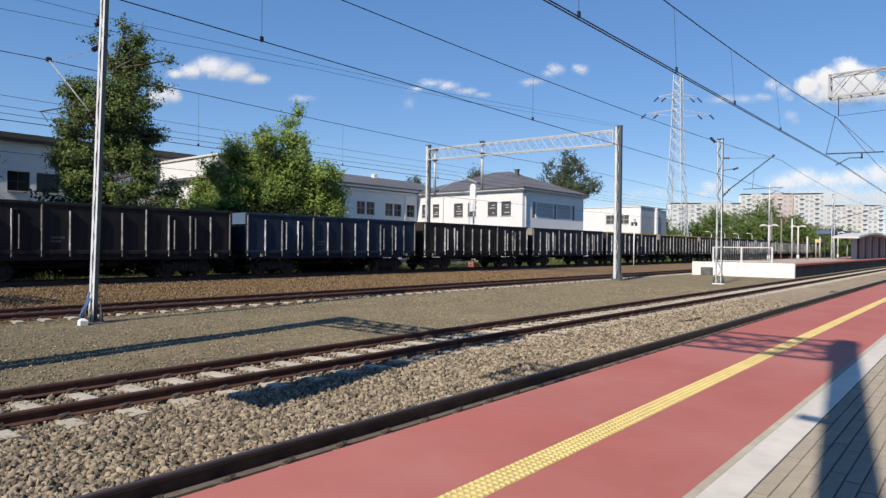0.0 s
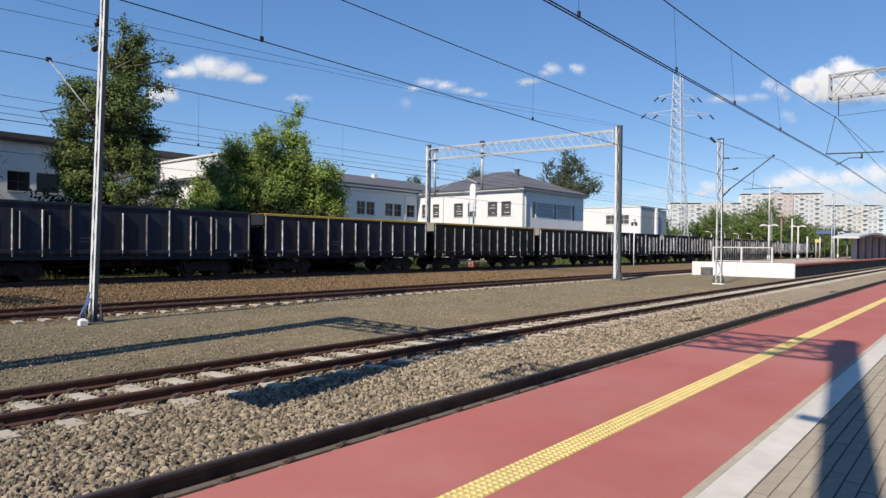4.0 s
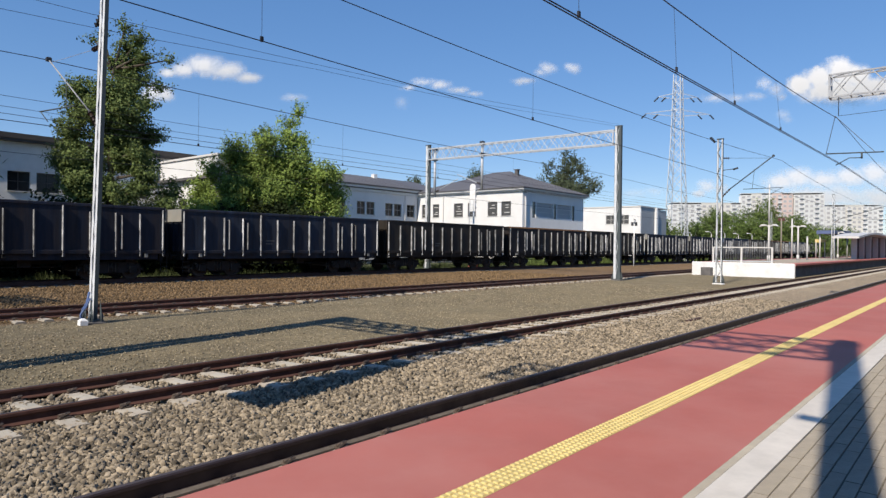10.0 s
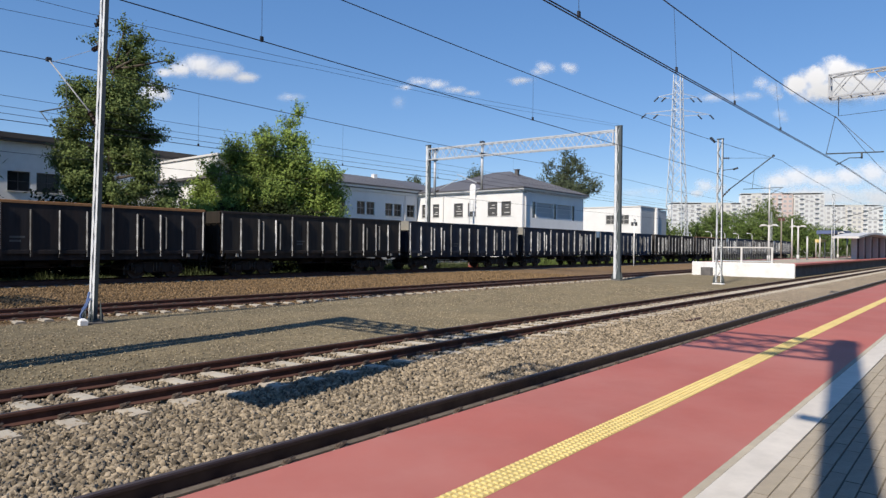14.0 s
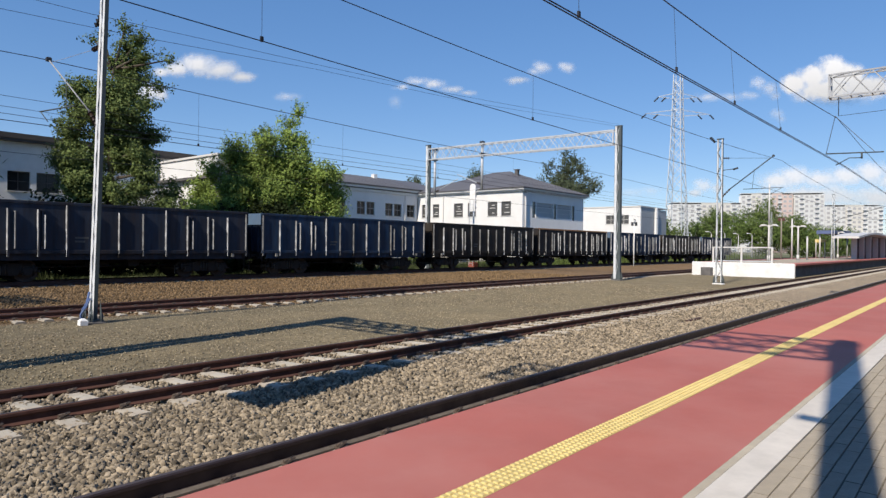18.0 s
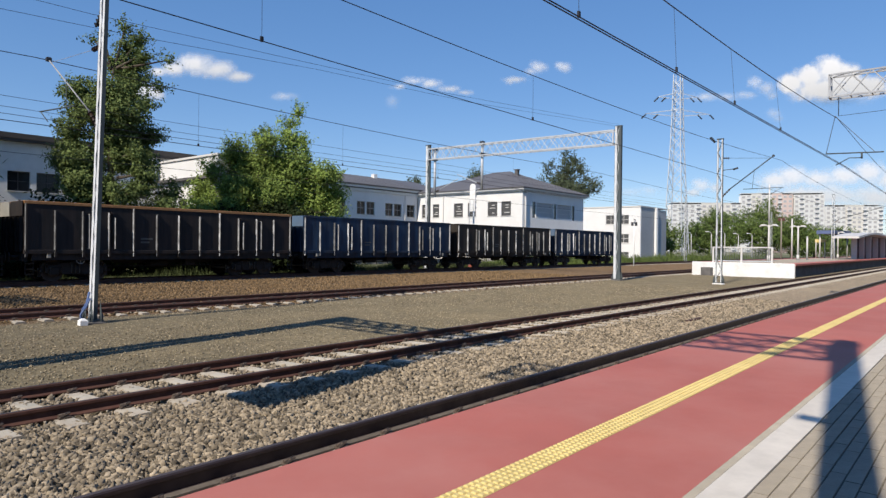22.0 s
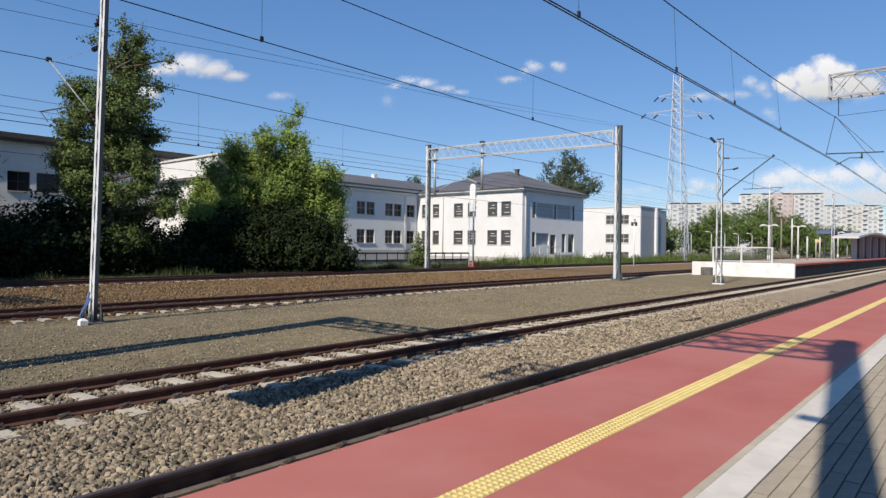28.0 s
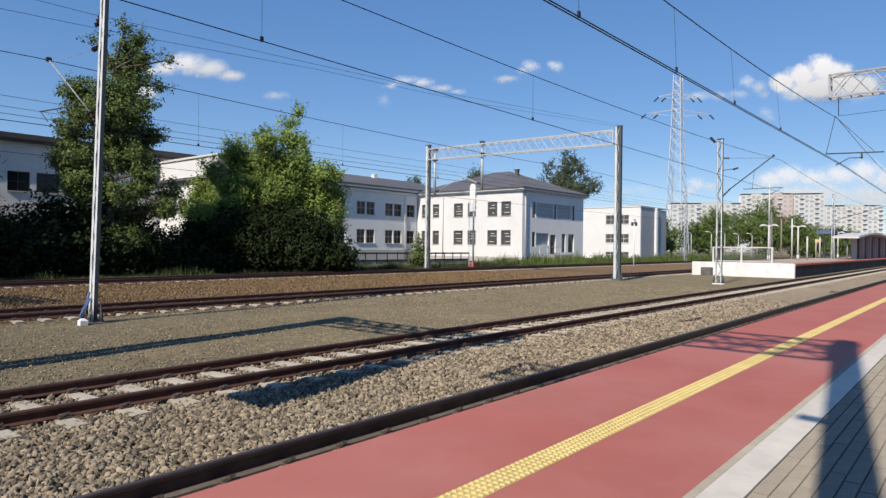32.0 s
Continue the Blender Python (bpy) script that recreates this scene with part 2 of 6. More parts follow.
# ---- mesh helpers ----
class Shape:
    """Vertices and faces of one mesh, gathered from simple solids."""

    def __init__(self):
        self.v, self.f, self.s = [], [], []

    def add(self, verts, faces, smooth=False):
        k = len(self.v)
        self.v.extend([tuple(p) for p in verts])
        self.f.extend([tuple(i + k for i in f) for f in faces])
        self.s.extend([smooth] * len(faces))
        return self

    def box(self, x0, x1, y0, y1, z0, z1, b=0.0):
        if b <= 0:
            vs = [(x, y, z) for z in (z0, z1) for y in (y0, y1) for x in (x0, x1)]
            return self.add(vs, [(0, 2, 3, 1), (4, 5, 7, 6), (0, 1, 5, 4), (2, 6, 7, 3), (0, 4, 6, 2), (1, 3, 7, 5)])
        vs = []
        for z, d in ((z0, 0), (z1 - b, 0), (z1, b)):
            vs += [(x0 + d, y0 + d, z), (x1 - d, y0 + d, z), (x1 - d, y1 - d, z), (x0 + d, y1 - d, z)]
        fs = [(3, 2, 1, 0), (8, 9, 10, 11)]
        for r in (0, 4):
            fs += [(r + i, r + (i + 1) % 4, r + 4 + (i + 1) % 4, r + 4 + i) for i in range(4)]
        return self.add(vs, fs)

    def prism(self, profile, axis, a, b):
        """A closed profile of (u, w) pairs drawn out along an axis from a to b."""
        n = len(profile)

        def at(u, w, t):
            return {"x": (t, u, w), "y": (u, t, w), "z": (u, w, t)}[axis]
        vs = [at(u, w, a) for u, w in profile] + [at(u, w, b) for u, w in profile]
        fs = [tuple(range(n))[::-1], tuple(range(n, 2 * n))] + [(i, (i + 1) % n, n + (i + 1) % n, n + i) for i in range(n)]
        return self.add(vs, fs)

    def rod(self, p, q, r, n=6, r2=None, cap=True):
        p, q = Vector(p), Vector(q)
        d = (q - p).normalized()
        u = d.orthogonal().normalized()
        w = d.cross(u)
        r2 = r if r2 is None else r2
        ring = [u * math.cos(2 * math.pi * i / n) + w * math.sin(2 * math.pi * i / n) for i in range(n)]
        vs = [p + c * r for c in ring] + [q + c * r2 for c in ring]
        self.add(vs, [(i, (i + 1) % n, n + (i + 1) % n, n + i) for i in range(n)], n > 5)
        if cap:
            k = len(self.v) - 2 * n
            self.f += [tuple(k + i for i in range(n))[::-1], tuple(k + n + i for i in range(n))]
            self.s += [False, False]
        return self

    def tube(self, pts, r, n=5):
        """A wire through points, one closed skin."""
        pts = [Vector(p) for p in pts]
        vs, fs = [], []
        for i, p in enumerate(pts):
            d = (pts[min(i + 1, len(pts) - 1)] - pts[max(i - 1, 0)]).normalized()
            u = d.cross(Vector((0, 0, 1)))
            u = u.normalized() if u.length > 1e-4 else Vector((1, 0, 0))
            w = u.cross(d)
            vs += [p + (u * math.cos(2 * math.pi * j / n) + w * math.sin(2 * math.pi * j / n)) * r for j in range(n)]
        for i in range(len(pts) - 1):
            fs += [(i * n + j, i * n + (j + 1) % n, (i + 1) * n + (j + 1) % n, (i + 1) * n + j) for j in range(n)]
        fs += [tuple(range(n))[::-1], tuple(range(len(vs) - n, len(vs)))]
        return self.add(vs, fs, True)

    def ball(self, c, r, squash=1.0, n=10, m=6):
        vs, fs = [], []
        for i in range(m + 1):
            a = math.pi * i / m
            for j in range(n):
                t = 2 * math.pi * j / n
                vs.append((c[0] + r * math.sin(a) * math.cos(t), c[1] + r * math.sin(a) * math.sin(t), c[2] + r * squash * math.cos(a)))
        for i in range(m):
            for j in range(n):
                fs.append((i * n + j, (i + 1) * n + j, (i + 1) * n + (j + 1) % n, i * n + (j + 1) % n))
        return self.add(vs, fs, True)

    def mesh(self, name, material):
        me = bpy.data.meshes.new(name)
        me.from_pydata(self.v, [], self.f)
        me.polygons.foreach_set("use_smooth", self.s)
        me.materials.append(material)
        me.update()
        return me

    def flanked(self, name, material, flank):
        """The same, with a second material painting sunlight on faces looking back along x."""
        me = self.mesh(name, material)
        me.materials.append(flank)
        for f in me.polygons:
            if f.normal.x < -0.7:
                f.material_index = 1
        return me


def part(name, shape, material, parent=None, label=""):
    """Links a shape as one mesh object, under a thing or a part."""
    ob = new(name, shape.mesh(name, material))
    if parent is not None:
        ob.parent = parent
    if label:
        ob["label"] = label
    return ob


def piece(name, me, parent, x, y, z, rz=0.0):
    """One more object on a shared mesh."""
    ob = new(name, me)
    ob.parent = parent
    ob.location = (x, y, z)
    if rz:
        ob.rotation_euler = (0, 0, rz)
    return ob


def thing(name, label, category, group="", x=0.0, y=0.0, z=0.0, rz=0.0, kind=""):
    ob = new(name)
    ob.empty_display_size = 0.2
    ob.matrix_basis = pose(x, y, z, 0, 0, rz)
    return tagged(ob, label, category, group, kind)


def raw(name, verts, faces, material):
    me = bpy.data.meshes.new(name)
    me.from_pydata(verts, [], faces)
    me.materials.append(material)
    me.update()
    return new(name, me)


# ---- the plan: tracks, platforms, ground ----
GAUGE = 1.507                                   # between rail centres
T1, T2, T3, T4 = 4.04, 8.41, 18.86, 31.32       # track axes
Z1, Z2, Z3, Z4 = 0.0, -0.02, 0.0, 0.08           # rail heads
GROUND = -0.2
PLAT = 0.794
PLAT_EDGE = 2.364


def sheet(name, x0, x1, y0, y1, z, material, label, category, nx=2, ny=2, rough=0.0):
    xs, ys = np.linspace(x0, x1, nx), np.linspace(y0, y1, ny)
    vs = [(x, y, z + (rough * noise.noise((x * 0.35, y * 0.35, 0)) if rough else 0)) for y in ys for x in xs]
    fs = [(j * nx + i, j * nx + i + 1, (j + 1) * nx + i + 1, (j + 1) * nx + i) for j in range(ny - 1) for i in range(nx - 1)]
    ob = raw(name, vs, fs, material)
    return tagged(ob, label, category, kind="structure")


sheet("ground", -4000, 4800, -4000, 4800, GROUND - 0.12, FAR_GROUND, "flat ground reaching the horizon beyond the railway", "ground")
sheet("gravel_ground", -60, 420, 9.2, 17.4, GROUND + 0.01, GRAVEL, "fine grey gravel strip between two railway tracks", "gravel", 241, 12, 0.03)
sheet("ballast_bed", -60, 420, 2.4, 9.9, GROUND - 0.01, BALLAST, "pale stone ballast bed beside the platform", "ballast", 241, 61, 0.02)
SHOULDER = ([6.2, 7.05, 7.55, 7.85, 9.1, 9.6], [0.0, 0.036, 0.036, 0.0, -0.022, -0.012])     # the canted track lies on a raised shoulder
RUSTY_LIFT = ([19.9, 21.0], [-0.045, 0.0])
for v in bpy.data.objects["ballast_bed"].data.vertices:
    v.co.z += float(np.interp(v.co.y, *SHOULDER))
bed = sheet("rusty_ballast_bed", -60, 420, 17.0, 33.8, GROUND + 0.062, RUSTBALLAST, "rust brown ballast between the far tracks", "ballast", 241, 43, 0.02)
for v in bed.data.vertices:                     # it falls away towards the gravel
    v.co.z -= 0.055 * max(0.0, min(1.0, (17.75 - v.co.y) / 0.75))
    v.co.z += float(np.interp(v.co.y, *RUSTY_LIFT))
sheet("oily_ballast", -60, 420, 30.75, 33.7, GROUND + 0.10, DARKBALLAST, "dark ballast under the freight track", "ballast", 241, 5, 0.015)
sheet("verge", -80, 420, 33.5, 60, GROUND + 0.12, GRASS_GROUND, "weedy grass verge behind the freight track", "verge", 120, 14, 0.15)


def track(name, label, axis, z, rail_mat, sleeper_mat, near, phase, pitch=0.6, high=0.172, cant=0.0):
    """Two rails, their sleepers and clips; the sleepers of the nearest stretch are pieces of their own."""
    root = thing(name, label, "railway track", kind="structure", y=axis, z=z)
    root.matrix_basis = pose(0, axis, z, cant, 0, 0)
    up = 0.172 - high
    prof = [(-0.075, -high), (0.075, -high), (0.075, 0.012 - high), (0.012, 0.032 - high), (0.012, -0.045), (0.035, -0.035), (0.036, -0.008), (0.028, 0.0),
            (-0.028, 0.0), (-0.036, -0.008), (-0.035, -0.035), (-0.012, -0.045), (-0.012, 0.032 - high), (-0.075, 0.012 - high)]
    for side in (-1, 1):
        s = Shape()
        s.prism([(u + side * GAUGE / 2, w) for u, w in prof], "x", -60, 420)
        rail = part("rail", s, rail_mat, root)
        h = Shape()
        h.box(-60, 420, side * GAUGE / 2 - 0.024, side * GAUGE / 2 + 0.024, -0.004, 0.003)
        part("rail_head", h, RAILTOP, rail, "worn running surface")
        if rail_mat is DARKRAIL:
            h = Shape().prism([(side * GAUGE / 2 - 0.078, -0.175), (side * GAUGE / 2 - 0.03, -0.175), (side * GAUGE / 2 - 0.03, -0.142), (side * GAUGE / 2 - 0.078, -0.157)], "x", -60, 300)
            part("rail_foot", h, DUST_AND_SUN, rail, "dusty rail foot")
    one = Shape()
    one.prism([(a, b + up) for a, b in ((-0.14, -0.36), (0.14, -0.36), (0.115, -0.2), (0.085, -0.178), (-0.085, -0.178), (-0.115, -0.2))], "y", -1.3, 1.3)
    me = one.mesh("sleeper", sleeper_mat)
    clip = Shape()
    for side in (-1, 1):
        for d in (-1, 1):
            y = side * GAUGE / 2 + d * 0.1
            clip.box(-0.06, 0.06, y - 0.04, y + 0.04, -0.178 + up, -0.148 + up, 0.012)
            clip.rod((-0.06, y - 0.01, -0.135 + up), (0.06, y + 0.01, -0.125 + up), 0.016, 6)
            clip.rod((-0.05, y + d * 0.03, -0.15 + up), (0.05, y + d * 0.02, -0.12 + up), 0.013, 5)
            clip.rod((0, y + d * 0.02, -0.17 + up), (0, y + d * 0.02, -0.115 + up), 0.014, 6)
    cme = clip.mesh("rail_clip", CLIPMAT)
    rest, rest_clip = Shape(), Shape()
    for i in range(-60, 300):
        x = phase + pitch * i
        if near[0] <= x <= near[1]:
            sl = piece("sleeper", me, root, x, random.uniform(-0.01, 0.01), random.uniform(-0.006, 0.006), random.uniform(-0.012, 0.012))
            cl = new("rail_clips", cme)
            cl.parent = sl
        else:
            rest.add([(a + x, b, c) for a, b, c in one.v], one.f)
            if x < 60:
                rest_clip.add([(a + x, b, c) for a, b, c in clip.v], clip.f)
    ob = part("distant_sleepers", rest, sleeper_mat, root)
    ob["kind"] = "stuff"
    ob = part("distant_clips", rest_clip, CLIPMAT, root)
    ob["kind"] = "stuff"
    return root


track("track_1", "railway track with dark rails beside the platform edge", T1, Z1, DARKRAIL, SLEEPER, (0, 14), 2.90)
track("track_2", "railway track with rusty rails on pale concrete sleepers", T2, Z2, RAIL, SLEEPER, (0, 36), 2.70, 0.63, 0.135, -2.2)
track("track_3", "rusty railway track on concrete sleepers beside grey gravel", T3, Z3, RAIL, SLEEPER, (3, 48), 10.7, 0.6, 0.14)
track("track_4", "rusty freight track on brown ballast", T4, Z4, RAIL, OLDSLEEPER, (5, 45), 9.3)


def stones(name, label, x0, x1, y0, y1, z, count, size, material, skip=(), bias=1.6, lift=None):
    """Loose angular stones, denser towards x0."""
    rng = np.random.default_rng(hash(len(name) * 31 + count) % 9999)
    base = np.array([1.25, 0.95, 0.8]) * np.array([(-1, -.8, -.6), (1, -.7, -.7), (.8, 1, -.6), (-.9, .8, -.7), (-.6, -.7, .6), (.7, -.5, .7), (.5, .6, .55), (-.7, .5, .75)], float)
    quads = np.array([(3, 2, 1, 0), (4, 5, 6, 7), (0, 1, 5, 4), (1, 2, 6, 5), (2, 3, 7, 6), (3, 0, 4, 7)])
    px = x0 + (x1 - x0) * rng.random(count) ** bias
    py = rng.uniform(y0, y1, count)
    keep = np.ones(count, bool)
    for a, b in skip:
        keep &= ~((py > a) & (py < b))
    px, py = px[keep], py[keep]
    n = len(px)
    sc = size * rng.uniform(0.55, 1.25, (n, 1, 1)) * rng.uniform(0.65, 1.2, (n, 1, 3))
    pts = (base + rng.normal(0, 0.29, (n, 8, 3))) * sc
    q = rng.normal(size=(n, 4))
    q /= np.linalg.norm(q, axis=1, keepdims=True)
    w, a, b, c = q.T
    R = np.stack([np.stack([1 - 2 * (b * b + c * c), 2 * (a * b - c * w), 2 * (a * c + b * w)], -1),
                  np.stack([2 * (a * b + c * w), 1 - 2 * (a * a + c * c), 2 * (b * c - a * w)], -1),
                  np.stack([2 * (a * c - b * w), 2 * (b * c + a * w), 1 - 2 * (a * a + b * b)], -1)], -2)
    pts = np.einsum("nij,nkj->nki", R, pts)
    zz = z + rng.uniform(-0.45, 0.9, n) * size + (np.interp(py, *lift) if lift else 0.0)
    pts += np.stack([px, py, zz], -1)[:, None, :]
    faces = (quads[None] + 8 * np.arange(n)[:, None, None]).reshape(-1, 4)
    me = bpy.data.meshes.new(name)
    me.vertices.add(8 * n)
    me.vertices.foreach_set("co", pts.reshape(-1))
    me.loops.add(24 * n)
    me.loops.foreach_set("vertex_index", faces.reshape(-1))
    me.polygons.add(6 * n)
    me.polygons.foreach_set("loop_start", np.arange(6 * n) * 4)
    me.update(calc_edges=True)
    me.materials.append(material)
    return tagged(new(name, me), label, "ballast stones", kind="stuff")


R2 = [(T2 - GAUGE / 2 - 0.09, T2 - GAUGE / 2 + 0.09), (T2 + GAUGE / 2 - 0.09, T2 + GAUGE / 2 + 0.09)]
stones("ballast_stones", "loose pale angular ballast stones beside the track", 0.3, 27, 4.9, 7.35, GROUND - 0.004, 66000, 0.029, STONE, R2, lift=SHOULDER)
stones("shoulder_stones", "loose pale ballast stones between the rails", 0.3, 30, 7.35, 9.75, GROUND - 0.006, 34000, 0.026, STONE, R2, lift=SHOULDER)
stones("rusty_stones", "loose rust brown ballast stones between the far tracks", 4, 40, 17.75, 33.2, GROUND + 0.068, 42000, 0.03, RUSTSTONE,
       [(T3 - GAUGE / 2 - 0.09, T3 - GAUGE / 2 + 0.09), (T3 + GAUGE / 2 - 0.09, T3 + GAUGE / 2 + 0.09)], 1.2, RUSTY_LIFT)
stones("gravel_pebbles", "scattered small grey pebbles on the gravel", 2, 34, 9.5, 17.7, GROUND + 0.012, 22000, 0.0125, PEBBLE, (), 1.4)

# the near platform, its surface in bands along the edge
Y_YEL1, Y_YEL2, Y_KERB, Y_WH1, Y_WH2 = 1.626, 1.488, 0.905, 0.864, 0.720
plat = thing("platform_near", "railway platform with red, yellow and white bands along its edge", "platform", kind="structure")
s = Shape().box(-60, 420, -9, PLAT_EDGE - 0.35, GROUND - 0.3, PLAT - 0.1)
part("platform_body", s, CONCRETE, plat)
far_slabs = Shape()
for k in range(-20, 140):                       # edge slabs, three metres long
    x0 = 3.0 * k + 0.6
    s = Shape().box(x0 + 0.0004, x0 + 2.9996, Y_YEL1 + 0.002, PLAT_EDGE, PLAT - 0.14, PLAT)
    if -3 < x0 < 90:
        part("edge_slab", s, RED, plat)
    elif -60 < x0 < 400:
        far_slabs.add(s.v, s.f)
ob = part("distant_edge_slabs", far_slabs, RED, plat)
ob["kind"] = "stuff"
part("red_band", Shape().box(-60, 420, Y_KERB, Y_YEL2 - 0.002, PLAT - 0.12, PLAT), RED, plat, "smooth red band")
part("kerb_strip", Shape().box(-60, 420, Y_WH1 + 0.002, Y_KERB - 0.002, PLAT - 0.12, PLAT + 0.002), KERB, plat, "thin grey kerb")
part("white_band", Shape().box(-60, 420, Y_WH2, Y_WH1, PLAT - 0.12, PLAT + 0.003), WHITE_LINE, plat, "white guide band")
part("paving_bed", Shape().box(-60, 420, -9, Y_WH2 - 0.003, PLAT - 0.12, PLAT - 0.008), JOINT, plat)
# yellow tactile tiles with four rows of studs
tile_w = Y_YEL1 - Y_YEL2
tile = Shape().box(0.002, 0.298, 0.002, tile_w, -0.05, 0.0, 0.002)
for i in range(8):
    for j in range(4):
        cx, cy = 0.01875 + i * 0.0375, tile_w * (j + 0.5) / 4
        tile.box(cx - 0.0115, cx + 0.0115, cy - 0.0115, cy + 0.0115, -0.001, 0.0055, 0.0035)
tme = tile.mesh("tactile_tile", YELLOW)
for i in range(-2, 60):
    piece("tactile_tile", tme, plat, 0.3 * i, Y_YEL2, PLAT + 0.001)
part("distant_tactile_strip", Shape().box(18, 420, Y_YEL2 + 0.002, Y_YEL1, PLAT - 0.05, PLAT + 0.003), YELLOW, plat)
part("distant_tactile_strip", Shape().box(-60, -0.6, Y_YEL2 + 0.002, Y_YEL1, PLAT - 0.05, PLAT + 0.003), YELLOW, plat)
# pavers, laid in narrow rows
ROW = 0.066
pv = Shape().box(0.0015, 0.1985, 0.003, 0.063, -0.05, 0.0, 0.0015)
pme = pv.mesh("paver", PAVER)
rest = Shape()
done = 0
for j in range(24):
    for i in range(-4, 60):
        x, y = 0.2 * i + 0.1 * (j % 2), Y_WH2 - 0.003 - ROW * (j + 1)
        if j < 12 and 1.6 < x < 9.0 and done < 300:
            piece("paver", pme, plat, x, y, PLAT + random.uniform(-0.002, 0.002))
            done += 1
        else:
            rest.add([(a + x, b + y, c + PLAT) for a, b, c in pv.v], pv.f)
for j in range(60):
    rest.box(12.1, 300, Y_WH2 - ROW * (j + 1), Y_WH2 - 0.003 - ROW * j - 0.003, PLAT - 0.05, PLAT - 0.001)
    if j < 24:
        rest.box(-30, -0.81, Y_WH2 - ROW * (j + 1), Y_WH2 - 0.003 - ROW * j - 0.003, PLAT - 0.05, PLAT - 0.001)
    if j >= 24:
        rest.box(-30, 12.1, Y_WH2 - ROW * (j + 1), Y_WH2 - 0.003 - ROW * j - 0.003, PLAT - 0.05, PLAT - 0.001)
ob = part("distant_pavers", rest, PAVERREST, plat)
ob["kind"] = "stuff"

# plain wall added to close the platform behind the viewer, against blue sky light
tagged(part("wall_behind", Shape().box(-60, 160, -9.4, -9.0, GROUND - 0.3, 9.0), mat("sand_render", (0.52, 0.44, 0.33), 0.9, var=0.08, scale=1.5)), "plain sand-coloured unseen wall added to cut blue sky light", "wall", kind="structure")

# the far platform between the second and third track
P2X, P2Y0, P2Y1 = 50.0, 10.15, 17.2
plat2 = thing("platform_far", "island platform with a whitewashed end wall and red edge", "platform", kind="structure")
part("platform_body", Shape().box(P2X + 0.3, 420, P2Y0 + 0.35, P2Y1 - 0.35, GROUND - 0.3, PLAT - 0.1), CONCRETE, plat2)
part("end_wall", Shape().box(P2X, P2X + 0.29, P2Y0 + 0.05, P2Y1, GROUND - 0.3, PLAT + 0.02, 0.02), WHITE_WALL, plat2, "whitewashed end wall")
# this wall's shade is put into its concrete colour
part("side_wall", Shape().box(P2X + 0.3, 420, P2Y0 + 0.3, P2Y0 + 0.345, GROUND - 0.3, PLAT - 0.14), DARKCONCRETE, plat2)
for k in range(60):
    part("edge_slab", Shape().box(P2X + 0.3 + 3 * k, P2X + 3.29 + 3 * k, P2Y0, P2Y0 + 1.1, PLAT - 0.14, PLAT, 0.012), RED, plat2)
part("distant_edge", Shape().box(P2X + 180.4, 420, P2Y0, P2Y0 + 1.1, PLAT - 0.14, PLAT), RED, plat2)
part("pavement", Shape().box(P2X + 0.3, 420, P2Y0 + 1.102, P2Y1 - 1.0, PLAT - 0.099, PLAT), PAVERREST, plat2)
part("far_edge", Shape().box(P2X + 0.3, 420, P2Y1 - 0.998, P2Y1, PLAT - 0.14, PLAT), RED, plat2)
part("access_block", Shape().box(P2X - 0.6, P2X - 0.003, 15.65, 16.35, GROUND - 0.1, 0.42, 0.02), DARKCONCRETE, plat2, "low grey concrete block")


# ---- the freight train ----
PITCH_W, BODY_L = 14.04, 13.14
RAIL_D = 0.92


def wheelset():
    s = Shape()
    for side in (-1, 1):
        y = side * 0.75
        prof = [(0.0, -0.07), (0.15, -0.07), (0.15, -0.04), (0.36, -0.03), (0.36, -0.065), (0.46, -0.065), (0.465, 0.045), (0.49, 0.05), (0.49, 0.075), (0.36, 0.07), (0.34, 0.03), (0.15, 0.04), (0.0, 0.06)]
        n = 20
        vs = [(r * math.cos(2 * math.pi * i / n), y - side * w, r * math.sin(2 * math.pi * i / n)) for r, w in prof for i in range(n)]
        fs = [(k * n + i, k * n + (i + 1) % n, (k + 1) * n + (i + 1) % n, (k + 1) * n + i) for k in range(len(prof) - 1) for i in range(n)]
        s.add(vs, fs)
        for i in range(6):
            a = math.pi * i / 3
            s.rod((0.2 * math.cos(a), y + side * 0.05, 0.2 * math.sin(a)), (0.2 * math.cos(a), y + side * 0.075, 0.2 * math.sin(a)), 0.03, 6)
    s.rod((0, -1.05, 0), (0, 1.05, 0), 0.075, 10)
    return s


def bogie():
    s = Shape()
    for side in (-1, 1):
        y = side * 1.0
        s.prism([(-1.25, 0.62), (-1.25, 0.42), (-0.75, 0.38), (-0.5, 0.30), (0.5, 0.30), (0.75, 0.38), (1.25, 0.42), (1.25, 0.62), (0.6, 0.78), (-0.6, 0.78)], "y", y - 0.05, y + 0.05)
        for x in (-0.9, 0.9):
            s.box(x - 0.16, x + 0.16, y - 0.1, y + 0.14, 0.3, 0.62, 0.04)
            for d in (-0.25, 0.25):
                s.rod((x + d, y, 0.36), (x + d, y, 0.72), 0.07, 8)
        for d in (-0.16, 0.0, 0.16):
            s.rod((d, y + side * 0.03, 0.34), (d, y + side * 0.03, 0.74), 0.065, 8)
    s.box(-0.25, 0.25, -1.0, 1.0, 0.5, 0.86)
    for x in (-1.35, 1.35):
        s.box(x - 0.05, x + 0.05, -1.0, 1.0, 0.4, 0.5)
        for side in (-1, 1):
            s.box(x - 0.09, x + 0.02, side * 0.75 - 0.05, side * 0.75 + 0.05, 0.2, 0.6)
    return s


WHEEL_ME = wheelset().mesh("wheelset", W_WHEEL)
# bogie faces towards the sun take the pale tone, as if lit
BOGIE_ME = bogie().flanked("bogie", W_FRAME, DUST_AND_SUN)


